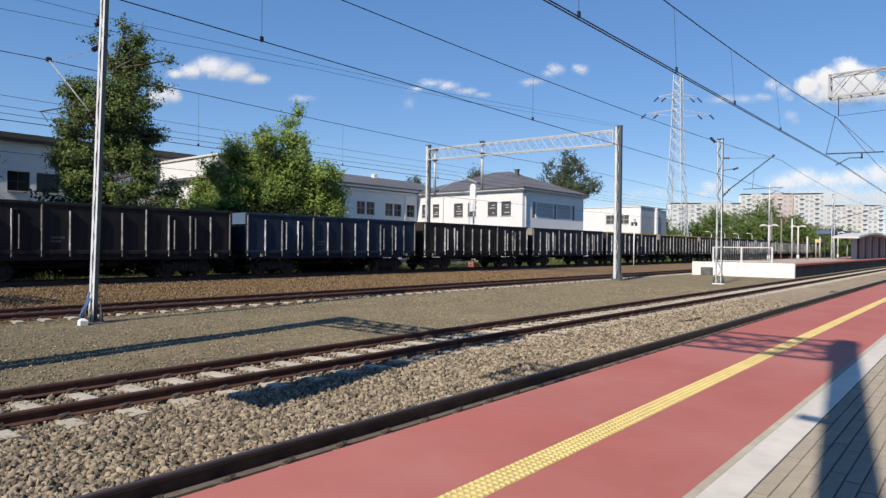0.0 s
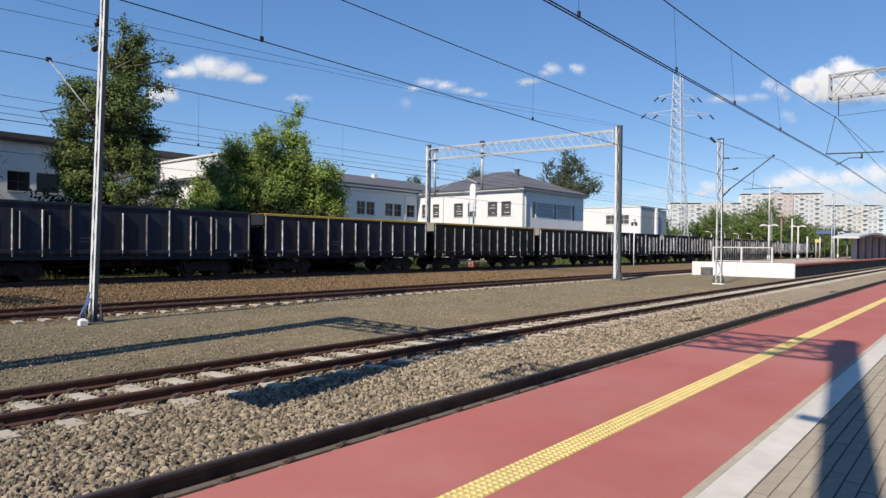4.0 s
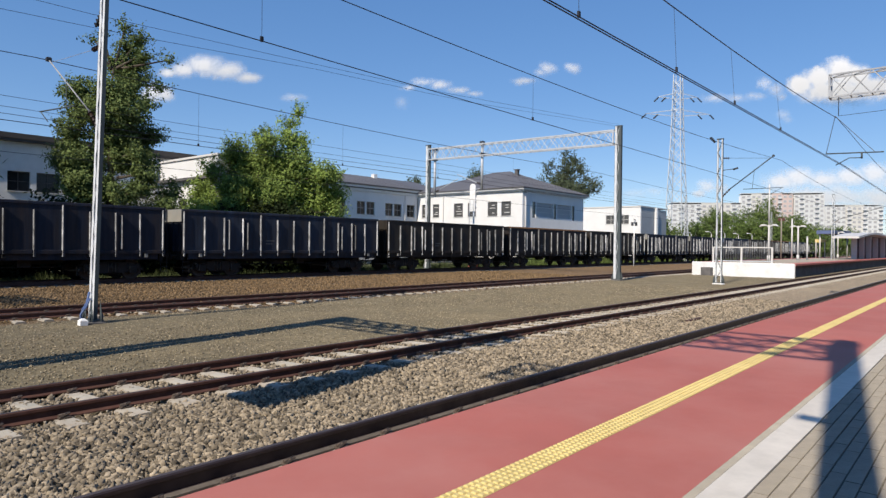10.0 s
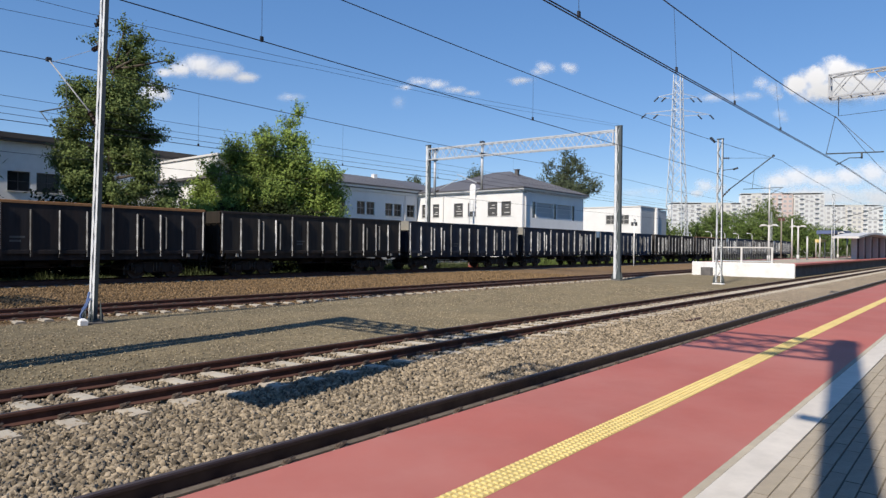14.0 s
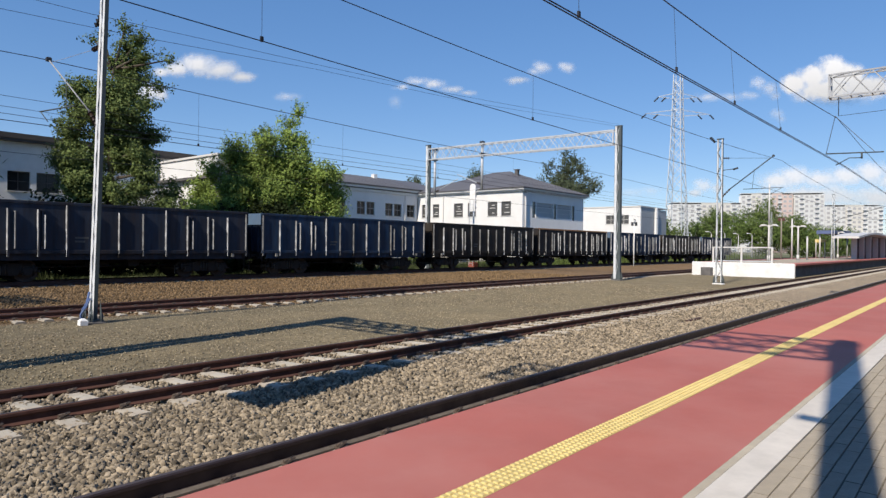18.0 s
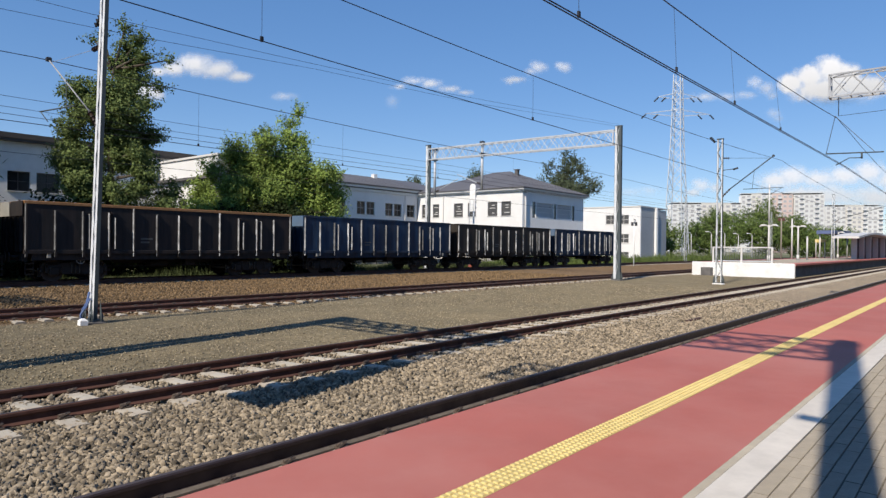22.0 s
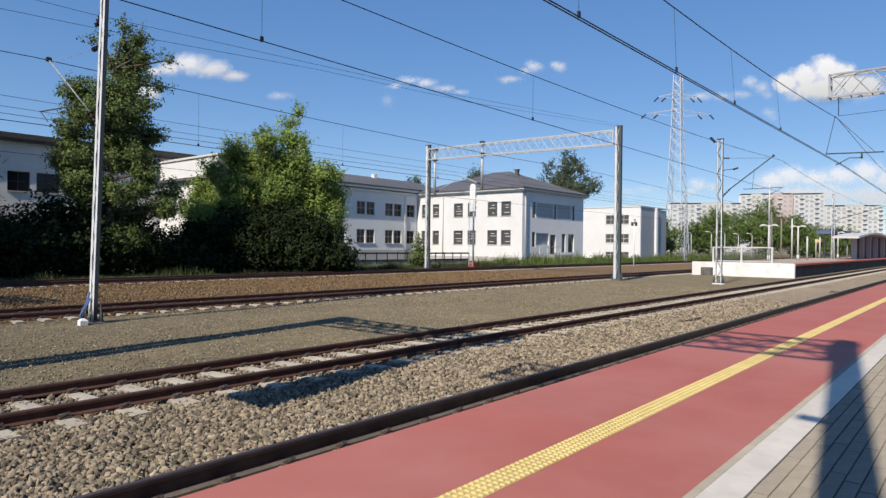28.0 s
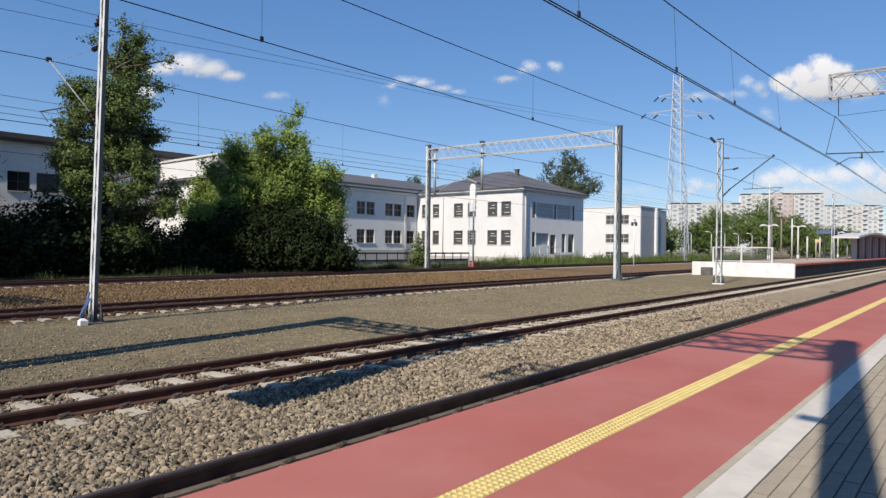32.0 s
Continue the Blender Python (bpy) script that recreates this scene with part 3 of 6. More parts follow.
def wagon(name_label, paint, rim, rng, doors=True):
    """An open high-sided wagon, its front end at x = 0 and its rear at BODY_L, rail head at z = 0."""
    root = thing("freight_wagon", name_label, "wagon", "wagons of the freight train")
    L, W, z0, z1 = BODY_L, 1.45, 1.28, 3.36
    # side walls: panels between posts, a top rail, a bottom sill
    for side in (-1, 1):
        y = side * W
        s = Shape()
        s.box(0.06, L - 0.06, y - 0.02, y + 0.02, z0, z1 - 0.10)
        wall = part("side_wall", s, paint, root)
        s = Shape().box(0.0, L, y - 0.055, y + 0.065, z1 - 0.12, z1, 0.02)
        part("top_rail", s, rim, wall)
        s = Shape()
        s.box(0.0, L, y - 0.09, y + 0.07, z0 - 0.09, z0 + 0.07, 0.015)
        s.box(0.3, L - 0.3, y - side * 0.05 - 0.03, y - side * 0.05 + 0.03, z0 - 0.36, z0 - 0.09)
        part("side_sill", s, paint, root)
        n = 12
        for i in range(n + 1):
            x = 0.075 + (L - 0.15) * i / n
            s = Shape()
            d = 0.10 if i not in (0, n) else 0.08
            ya, yb = (y + 0.02 * side, y + (0.02 + d) * side)
            prof = [(x - 0.05, ya), (x - 0.03, yb), (x + 0.03, yb), (x + 0.05, ya)]
            h = z1 - 0.13 - (0.0 if i in (0, n) or i % 4 == 0 else 0.22)
            s.prism(prof, "z", z0 + 0.02, h)
            s.box(x - 0.04, x + 0.04, min(ya, yb), max(ya, yb), z0 - 0.22, z0 + 0.05)
            # the flank towards the sun is painted pale, as if lit
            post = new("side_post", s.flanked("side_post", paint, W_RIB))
            post.parent = wall
            if doors and i in (2, 3, 9, 10):    # the posts of the side doors stand in pairs
                xd = x + 0.24
                s = Shape().prism([(xd - 0.035, ya), (xd - 0.02, y + 0.17 * side), (xd + 0.02, y + 0.17 * side), (xd + 0.035, ya)], "z", z0 + 0.12, h - 0.1 - 0.12 * (i % 2))
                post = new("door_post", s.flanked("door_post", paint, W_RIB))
                post.parent = wall
            if doors and i in (3, 9) or (not doors and i == 6):
                s = Shape()
                for dx in (0.13, 0.17):
                    s.rod((x + dx, y + side * 0.07, z0 + 0.15), (x + dx, y + side * 0.07, z1 - 0.35), 0.018, 6)
                s.box(x + 0.08, x + 0.25, min(y, y + side * 0.09), max(y, y + side * 0.09), z0 + 0.08, z0 + 0.2)
                s.box(x + 0.08, x + 0.25, min(y, y + side * 0.09), max(y, y + side * 0.09), z1 - 0.42, z1 - 0.32)
                part("door_bar", s, paint, wall)
        for x in (0.9, L - 0.9, L * 0.5):
            s = Shape().box(x - 0.07, x + 0.07, y + side * 0.02, y + side * 0.12, z0 - 0.26, z0 - 0.1, 0.02)
            part("rope_hook", s, W_FRAME if x == L * 0.5 else W_PALE, wall)
        # plain bars where the wagon carries its markings
        xm = L * (0.36 if side < 0 else 0.6)
        for k, wd in enumerate((0.55, 0.4)):
            ys = sorted((y + side * 0.021, y + side * 0.024))
            part("marking_bar", Shape().box(xm, xm + wd, ys[0], ys[1], z0 + 0.55 - 0.16 * k, z0 + 0.63 - 0.16 * k), W_MARK, wall)
    for x, d in ((0.0, 1), (L, -1)):
        s = Shape()
        s.box(min(x + d * 0.02, x + d * 0.06), max(x + d * 0.02, x + d * 0.06), -W, W, z0, z1 - 0.08)
        end = part("end_wall", s, paint, root)
        for k in range(5):
            y = -1.16 + 0.58 * k
            part("end_post", Shape().box(min(x + d * 0.02, x - d * 0.06), max(x + d * 0.02, x - d * 0.06), y - 0.05, y + 0.05, z0, z1 - 0.1), paint, end)
        part("end_top_rail", Shape().box(min(x, x + d * 0.1), max(x, x + d * 0.1), -W + 0.06, W - 0.06, z1 - 0.1, z1 - 0.002), rim, end)
        for ya, yb in ((-W, -0.1), (0.1, W)):
            s = Shape().box(min(x - d * 0.03, x - d * 0.07), max(x - d * 0.03, x - d * 0.07), ya, yb, z1 - 0.62, z1 - 0.02)
            part("end_top_panel", s, W_ENDBLUE if paint is W_BLUE and ya < 0 else (W_PALE if ya > 0 or rng.random() < 0.6 else paint), end)
        s = Shape()
        s.box(min(x, x + d * 0.18), max(x, x + d * 0.18), -1.3, 1.3, 0.88, 1.2)
        part("buffer_beam", s, W_FRAME, root)
        for y in (-0.875, 0.875):
            s = Shape().rod((x, y, 1.05), (x - d * 0.36, y, 1.05), 0.08, 8).rod((x - d * 0.36, y, 1.05), (x - d * 0.40, y, 1.05), 0.22, 12)
            part("buffer", s, W_FRAME, root)
        s = Shape().rod((x, 0, 0.98), (x - d * 0.44, 0, 0.93), 0.05, 6).box(min(x - d * 0.3, x - d * 0.42), max(x - d * 0.3, x - d * 0.42), -0.06, 0.06, 0.78, 1.0)
        part("coupling", s, W_FRAME, root)
        for y in (-1.3,):
            s = Shape()
            for k in range(3):
                s.box(x + d * 0.1, x + d * 0.1 + 0.3, y - 0.1, y + 0.05, 0.55 + 0.22 * k - 0.22, 0.57 + 0.22 * k - 0.22)
            s.rod((x + d * 0.1, y, 0.3), (x + d * 0.1, y, 1.15), 0.015, 5).rod((x + d * 0.1 + 0.3, y, 0.3), (x + d * 0.1 + 0.3, y, 1.15), 0.015, 5)
            part("step_ladder", s, W_FRAME, root)
    s = Shape()
    s.box(0.05, L - 0.05, -W + 0.02, W - 0.02, z0 - 0.06, z0 + 0.02)
    part("floor_plate", s, W_FRAME, root)
    s = Shape()
    for y in (-0.35, 0.35):
        s.prism([(0.2, z0 - 0.06), (0.2, z0 - 0.3), (3.6, z0 - 0.36), (4.4, z0 - 0.56), (L - 4.4, z0 - 0.56), (L - 3.6, z0 - 0.36), (L - 0.2, z0 - 0.3), (L - 0.2, z0 - 0.06)], "y", y - 0.06, y + 0.06)
    part("centre_sill", s, W_FRAME, root)
    s = Shape().rod((L * 0.42, -0.6, 0.72), (L * 0.42 + 0.9, -0.6, 0.72), 0.16, 10).box(L * 0.55, L * 0.55 + 0.5, -0.9, -0.5, 0.6, 0.95, 0.03)
    s.rod((2.4, -0.8, 0.62), (L - 2.4, -0.8, 0.62), 0.025, 5)
    part("brake_gear", s, W_FRAME, root)
    if rng.random() < 0.4:
        s = Shape()
        pts = [(2.2 + 0.17 * math.cos(a * 0.5236), -1.34, 0.92 + 0.17 * math.sin(a * 0.5236)) for a in range(13)]
        s.tube(pts, 0.02, 5).rod((2.03, -1.34, 0.92), (2.37, -1.34, 0.92), 0.014, 5).rod((2.2, -1.34, 0.75), (2.2, -1.34, 1.09), 0.014, 5).rod((2.2, -1.34, 0.92), (2.2, -1.1, 0.92), 0.02, 5)
        part("hand_brake_wheel", s, W_PALE, root, "pale hand brake wheel")
    for xb in (2.17, L - 2.17):
        bg = new("bogie", BOGIE_ME)
        bg.parent, bg.location = root, (xb, 0, 0)
        for dx in (-0.9, 0.9):
            ws = new("wheelset", WHEEL_ME)
            ws.parent, ws.location = root, (xb + dx, 0, 0.46)
    return root


KINDS = {
    "blue": (W_BLUE, W_BLUE, "weathered blue open freight wagon with ribbed sides"),
    "steel": (W_STEELBLUE, W_STEELBLUE, "grey-blue open freight wagon with ribbed sides"),
    "brown": (W_BROWN, W_BROWN, "rusty brown open freight wagon with ribbed sides"),
    "dark": (W_DARK, W_DARK, "sooty dark grey open freight wagon with ribbed sides"),
    "orange": (W_DARK, W_RIMO, "dark grey open freight wagon with an orange top rail"),
    "olive": (W_OLIVE, W_RIMY, "dark olive open freight wagon with a yellow top rail"),
    "navy": (W_NAVY, W_RIMY, "dark navy open freight wagon with a yellow top rail"),
    "navyorange": (W_NAVY, W_RIMO, "dark navy open freight wagon with an orange top rail"),
    "navyplain": (W_NAVY, W_NAVY, "dark navy open freight wagon with ribbed sides"),
}
# from the last wagon forwards
ORDER = ["blue", "brown", "blue", "orange", "brown", "blue", "steel", "steel", "brown", "orange", "brown", "steel", "navyplain", "navyorange",
         "olive", "navy", "steel", "brown", "blue", "dark"]
wrng = random.Random(5)
masters, wagons = {}, []
for k, kind in enumerate(ORDER):
    if kind not in masters:
        paint, rim, text = KINDS[kind]
        masters[kind] = wagon(text, paint, rim, wrng, kind not in ("olive", "navy", "navyorange"))
        wagons.append(masters[kind])
    else:
        wagons.append(copy_thing(masters[kind], pose(0, 0, 0)))


def train_x(t, k):
    """Where the front of wagon k, counted from the train's end, stands at t seconds."""
    return 272.1 - 10.2987 * t + 0.011738 * t * t - PITCH_W * k


def motions():
    rows_t = [0.0, 4.0, 8.0, 12.0, 16.0, 20.0, 24.0, 28.0, 32.0]
    for k, w in enumerate(wagons):
        walk(w, [(t, pose(train_x(t, k), T4, Z4)) for t in rows_t])
        for ws in [c for c in w.children if c.name.startswith("wheelset")]:
            x = ws.location.x
            rows = []
            for i in range(481):
                t = i / 15.0
                turn = math.degrees((train_x(t, 0) - train_x(0.0, 0)) / 0.46)
                rows.append((t, pose(x, 0, 0.46, 0, turn, 0)))
            walk(ws, rows)
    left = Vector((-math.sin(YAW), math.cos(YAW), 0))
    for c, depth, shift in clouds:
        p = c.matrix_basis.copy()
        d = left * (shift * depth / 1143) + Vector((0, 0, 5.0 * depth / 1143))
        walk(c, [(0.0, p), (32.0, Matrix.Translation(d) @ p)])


# ---- catenary masts, gantries and wires ----
def mast(label, x, y, z, h, w0=0.34, w1=0.22, rz=0.0, footing=True, material=None, web=0.07, fl=0.065, block=None, dark_near=False):
    root = thing("catenary_mast", label, "mast", "catenary masts", x, y, z, rz)
    m = material or MASTSTEEL
    for side in (-1, 1):
        s = Shape()
        y0, y1 = side * w0 / 2, side * w1 / 2
        deep = fl * 1.45 if dark_near and side < 0 else fl
        for e0, e1, d0, d1 in ((-web, web, 0.0, 0.012), (-web, 0.015 - web, 0.012, deep), (web - 0.015, web, 0.012, deep)):
            zb = 0.1 if footing else 0.0
            lo = [(e0, y0 - side * d0, zb), (e1, y0 - side * d0, zb), (e1, y0 - side * d1, zb), (e0, y0 - side * d1, zb)]
            hi = [(e0, y1 - side * d0, h), (e1, y1 - side * d0, h), (e1, y1 - side * d1, h), (e0, y1 - side * d1, h)]
            s.add(lo + hi, [(3, 2, 1, 0), (4, 5, 6, 7), (0, 1, 5, 4), (1, 2, 6, 5), (2, 3, 7, 6), (3, 0, 4, 7)])
            # webs painted dark for their shade, flanges pale for the sun on them
            part("channel" if d0 == 0.0 else "flange", s, m if d0 == 0.0 or (dark_near and side < 0) else FLANGE, root)
            s = Shape()
    n = max(4, int(h / 0.62))
    for i in range(n):
        za, zb = 0.25 + (h - 0.4) * i / n, 0.25 + (h - 0.4) * (i + 1) / n
        inner = max(0.03, w0 / 2 - fl + 0.03) / (w0 / 2)
        wa, wb = (w0 + (w1 - w0) * za / h) / 2 * inner, (w0 + (w1 - w0) * zb / h) / 2 * inner
        sg = 1 if i % 2 else -1
        s = Shape()
        for e in (-web, web):
            s.rod((e, -wa * sg, za), (e, wb * sg, zb), 0.014, 4)
        part("lacing_bar", s, FLANGE if fl > 0.1 else m, root)
    s = Shape().box(-0.1, 0.1, -w1 / 2 - 0.03, w1 / 2 + 0.03, h - 0.01, h + 0.03)
    part("top_cap", s, m, root)
    if footing:
        s = Shape().box(-0.2, 0.2, -w0 / 2 - 0.1, w0 / 2 + 0.1, -0.35, 0.06, 0.03)
        part("footing", s, block or DARKCONCRETE, root, "concrete footing")
        s = Shape()
        for side in (-1, 1):
            s.prism([(side * (w0 / 2 + 0.1), 0.06), (side * (w0 / 2 + 0.1), 0.2), (side * w0 / 2, 0.55), (side * (w0 / 2 - 0.02), 0.06)], "x", -0.11, -0.095)
            s.prism([(side * (w0 / 2 + 0.1), 0.06), (side * (w0 / 2 + 0.1), 0.2), (side * w0 / 2, 0.55), (side * (w0 / 2 - 0.02), 0.06)], "x", 0.095, 0.11)
        s.box(-0.17, 0.17, -w0 / 2 - 0.08, w0 / 2 + 0.08, 0.06, 0.09)
        for ex in (-0.14, 0.14):
            for ey in (-w0 / 2 - 0.05, w0 / 2 + 0.05):
                s.rod((ex, ey, 0.1), (ex, ey, 0.24), 0.02, 6)
        part("base_plate", s, m, root)
    return root


def insulator(s, p, q, r=0.07, n=4):
    """A stack of sheds between two points."""
    p, q = Vector(p), Vector(q)
    s.rod(p, q, r * 0.4, 8)
    for i in range(n):
        a = p.lerp(q, (i + 0.4) / n)
        b = p.lerp(q, (i + 0.75) / n)
        s.rod(a, b, r, 8, r * 0.55)


def cantilever(root, reach, z_low, z_mess, z_contact, side, skew=0.0, tube=None, r=0.03):
    """Bracket arm from a mast out to a track; side is -1 towards the near platform."""
    y = side * reach
    s = Shape()
    s.rod((skew * 0.1, side * 0.55, z_low + 0.45), (skew, y, z_mess), r, 8)
    s.rod((skew * 0.1, side * 0.5, z_mess + 0.05), (skew, y * 0.93, z_mess - 0.1), r * 0.3, 6)
    part("bracket_arm", s, tube or MASTSTEEL, root)
    for p, q, r in (((0, side * 0.1, z_low), (skew * 0.1, side * 0.55, z_low + 0.45), 0.075), ((0, side * 0.1, z_mess + 0.08), (skew * 0.1, side * 0.5, z_mess + 0.05), 0.065)):
        s = Shape()
        insulator(s, p, q, r)
        part("insulator", s, INSULATOR, root, "dark brown ribbed insulator")
    s = Shape()
    zc = z_contact + 0.35
    s.rod((skew * 0.5, side * reach * 0.45, zc), (skew, y + side * 0.5, zc), 0.018, 6)
    s.rod((skew, y + side * 0.45, zc), (skew, y - side * 0.1, z_contact + 0.03), 0.013, 6)
    s.rod((skew * 0.62, side * reach * 0.62, zc), (skew * 0.62, side * reach * 0.66, z_low + 0.45 + (z_mess - z_low - 0.45) * 0.62), 0.011, 5)
    part("registration_arm", s, MASTSTEEL, root)
    part("wire_clamp", Shape().box(skew - 0.06, skew + 0.06, y - 0.05, y + 0.05, z_mess - 0.04, z_mess + 0.07, 0.02), DARKSTEEL, root)


def truss(name_root, p, q, depth, width, bays, material, chord=0.05, lace=0.026):
    """Four-chord lattice beam from p to q, its top chord at the given height."""
    p, q = Vector(p), Vector(q)
    d = (q - p).normalized()
    w = Vector((-d.y, d.x, 0)) * (width / 2)
    dn = Vector((0, 0, -depth))
    for name, off in (("top_chord", w), ("top_chord", -w), ("bottom_chord", w + dn), ("bottom_chord", -w + dn)):
        part(name, Shape().rod(p + off, q + off, chord, 4), material, name_root)
    for i in range(bays):
        a, b = p.lerp(q, i / bays), p.lerp(q, (i + 1) / bays)
        s = Shape()
        for off in (w, -w):
            if i % 2 or off == w:
                s.rod(a + off, b + off + dn, lace, 4)
            if i % 2 == 0 or off == w:
                s.rod(a + off + dn, b + off, lace, 4)
        s.rod(a + w, b - w, lace, 4).rod(a + w + dn, a - w + dn, lace, 4)
        part("lattice_bar", s, material, name_root)
    for e in (p, q):
        s = Shape()
        s.rod(e + w, e + w + dn, chord, 4).rod(e - w, e - w + dn, chord, 4).rod(e + w, e - w, chord, 4).rod(e + w + dn, e - w + dn, chord, 4)
        part("end_frame", s, material, name_root)


GZ = GROUND + 0.02
# mast on the gravel with its bracket over the third track
m_left = mast("tall galvanised lattice mast standing on grey gravel", 6.495, 16.5, GZ, 10.2, 0.31, 0.30, web=0.045, fl=0.112)
m_left.matrix_basis = pose(6.495, 16.5, GZ, 0.9, 1.2, 0)    # it leans a little
cantilever(m_left, T3 - 16.6, 4.72, 6.62, 4.98, 1, -0.42, TRUSSSTEEL, 0.018)
s = Shape()
s.tube([(-0.1, 0.0, 0.75), (-0.13, 0.02, 0.5), (-0.2, 0.08, 0.32), (-0.23, 0.1, 0.18), (-0.22, 0.06, 0.02)], 0.03, 6)
s.tube([(-0.1, -0.06, 0.6), (-0.16, -0.02, 0.4), (-0.26, 0.05, 0.2), (-0.25, 0.0, 0.02)], 0.024, 6)
part("earthing_cable", s, mat("blue_cable", (0.08, 0.13, 0.28), 0.5), m_left, "blue earthing cable at the foot")
part("marker_stone", Shape().box(-0.44, -0.27, -0.44, -0.27, 0.0, 0.16, 0.05), WHITE_WALL, m_left, "white painted marker stone")
s = Shape()
insulator(s, (0, 0.1, 7.55), (0, 0.45, 7.25), 0.07)
insulator(s, (0, 0.12, 7.2), (0, 0.3, 7.3), 0.06)
part("feeder_insulator", s, DARKSTEEL, m_left)

# mast with a bracket over the second track, before the far platform
m_right = mast("galvanised lattice mast with a bracket arm over the track", 37.6, 11.46, GZ, 8.1, 0.36, 0.30, block=WHITE_WALL)
cantilever(m_right, 11.46 - 8.74, 4.85, 6.95, 4.9, -1)
s = Shape()
insulator(s, (0, 0.28, 7.95), (0, 0.55, 8.25), 0.1)
s.rod((0, -0.1, 6.35), (0, -0.95, 6.4), 0.02, 5)
s.rod((0, -0.7, 6.36), (0, -0.95, 6.44), 0.05, 6)
part("feeder_insulator", s, DARKSTEEL, m_right)
# unseen bracket mast added between the far tracks to shadow the brown ballast
m_far = mast("galvanised lattice mast added between the far tracks for its shadow", -2.3, 20.6, GROUND + 0.1, 8.3, 0.5, 0.4)
far_beam = thing("bracket_beam", "galvanised lattice bracket beam added between the far tracks for its shadow", "gantry beam")
truss(far_beam, (-2.3, 20.8, 8.0), (-2.3, 24.3, 8.0), 0.7, 0.5, 8, STEEL, 0.06, 0.045)

# gantry over the third and fourth track
gx0, gy0, gx1, gy1 = 36.6, 17.05, 38.2, 33.75
gantry = thing("catenary_gantry", "galvanised lattice gantry spanning two tracks", "gantry", "", 0, 0, 0)
g_near = mast("galvanised lattice gantry mast on grey gravel", gx0, gy0, GZ, 9.3, 0.42, 0.40, web=0.1, fl=0.18, dark_near=True)
g_far = mast("galvanised lattice gantry mast behind the freight track", gx1, gy1, GROUND + 0.14, 9.75, 0.45, 0.42, fl=0.18, dark_near=True)
truss(gantry, (gx0 + 0.05, gy0 + 0.25, 8.88), (gx1 - 0.05, gy1 - 0.25, 9.34), 0.82, 0.5, 24, STEEL, 0.055, 0.017)
for f, zb in ((0.66, 5.9), (0.955, 5.6)):
    px, py = gx0 + (gx1 - gx0) * f, gy0 + (gy1 - gy0) * f
    s = Shape().rod((px, py, 9.3), (px, py, zb), 0.1, 8)
    tube = part("drop_tube", s, STEEL, gantry)
    part("tube_clamp", Shape().box(px - 0.14, px + 0.14, py - 0.14, py + 0.14, 9.2, 9.42, 0.02).box(px - 0.14, px + 0.14, py - 0.14, py + 0.14, 8.42, 8.56, 0.02), DARKSTEEL, tube)
    s = Shape().rod((px, py, zb + 0.35), (px, py + (2.3 if f < 0.8 else -2.3), zb + 1.25), 0.03, 6).rod((px, py, zb + 0.1), (px, py + (1.9 if f < 0.8 else -1.9), zb - 0.1), 0.02, 6)
    part("bracket_arm", s, STEEL, tube)
    s = Shape()
    insulator(s, (px, py, zb + 0.35), (px, py + (0.45 if f < 0.8 else -0.45), zb + 0.53), 0.08)
    part("insulator", s, INSULATOR, tube)

# bracket gantries that stand on the near platform, out of view, their lattice beams over the first track
def platform_gantry(x, y, tip, z_top, label, w0=0.46, w1=0.42):
    root = mast(label, x, y, PLAT, z_top - PLAT + (0.35 if w0 > 0.3 else 0.02), w0, w1, footing=False)
    beam = thing("gantry_beam", "galvanised lattice cantilever beam over the first track", "gantry beam", "", 0, 0, 0)
    truss(beam, (x, y + w0 / 2, z_top), (x, tip, z_top), 0.78, 0.45, 10, TRUSSSTEEL, 0.038, 0.022)
    part("foot_block", Shape().box(-0.35, 0.35, -0.4, 0.4, 0.0, 0.25, 0.03), CONCRETE, root)
    return root, beam


pg1, bm1 = platform_gantry(26.3, -2.2, 4.3, 7.93, "galvanised gantry mast on the platform")
s = Shape()
s.rod((26.3, 4.04, 7.2), (26.3, 4.04, 6.50), 0.014, 6)
s.rod((26.3, 4.14, 6.5), (26.3, 4.4, 5.22), 0.011, 5).rod((26.3, 4.14, 6.5), (26.3, 2.95, 5.15), 0.011, 5)
part("hanger", s, DARKSTEEL, bm1)
part("cross_wire", Shape().rod((26.3, 4.04, 6.50), (26.3, -2.1, 6.66), 0.008, 5), WIRE, bm1)
s = Shape().rod((26.3, 4.42, 5.2), (26.3, 2.7, 5.13), 0.022, 6).tube([(26.3, 3.33, 4.98), (26.3, 3.7, 5.0), (26.3, 4.1, 4.78)], 0.018, 6).rod((26.3, 3.33, 5.15), (26.3, 3.33, 4.95), 0.03, 6)
part("registration_arm", s, MASTSTEEL, bm1)
# beside the viewer, out of view: a bracket gantry on the platform and a bracket mast on the gravel with a hanging
# panel; their shadows cross the view
pg2, bm2 = platform_gantry(-0.97, -0.17, 4.4, 7.95, "galvanised gantry mast on the platform beside the paving", 0.22, 0.21)
# box added to fill the lattice leg, so that its shadow is solid
part("leg_casing", Shape().box(-0.1, 0.1, -0.105, 0.105, 0.25, 7.45, 0.02), STEEL, pg2, "box added inside the unseen leg to make its shadow solid")
part("bracket", Shape().rod((0, 0.1, 4.25), (0, 0.25, 4.27), 0.045, 6), DARKSTEEL, pg2)
LEG_F, ARM_Z = (1.04, 11.5), 8.2
leg_f = mast("galvanised bracket mast standing on the gravel", LEG_F[0], LEG_F[1], GZ, ARM_Z - GZ + 0.25, 0.72, 0.66, web=0.1, fl=0.315)
arm_f = thing("bracket_beam", "galvanised lattice bracket beam over the second track", "gantry beam")
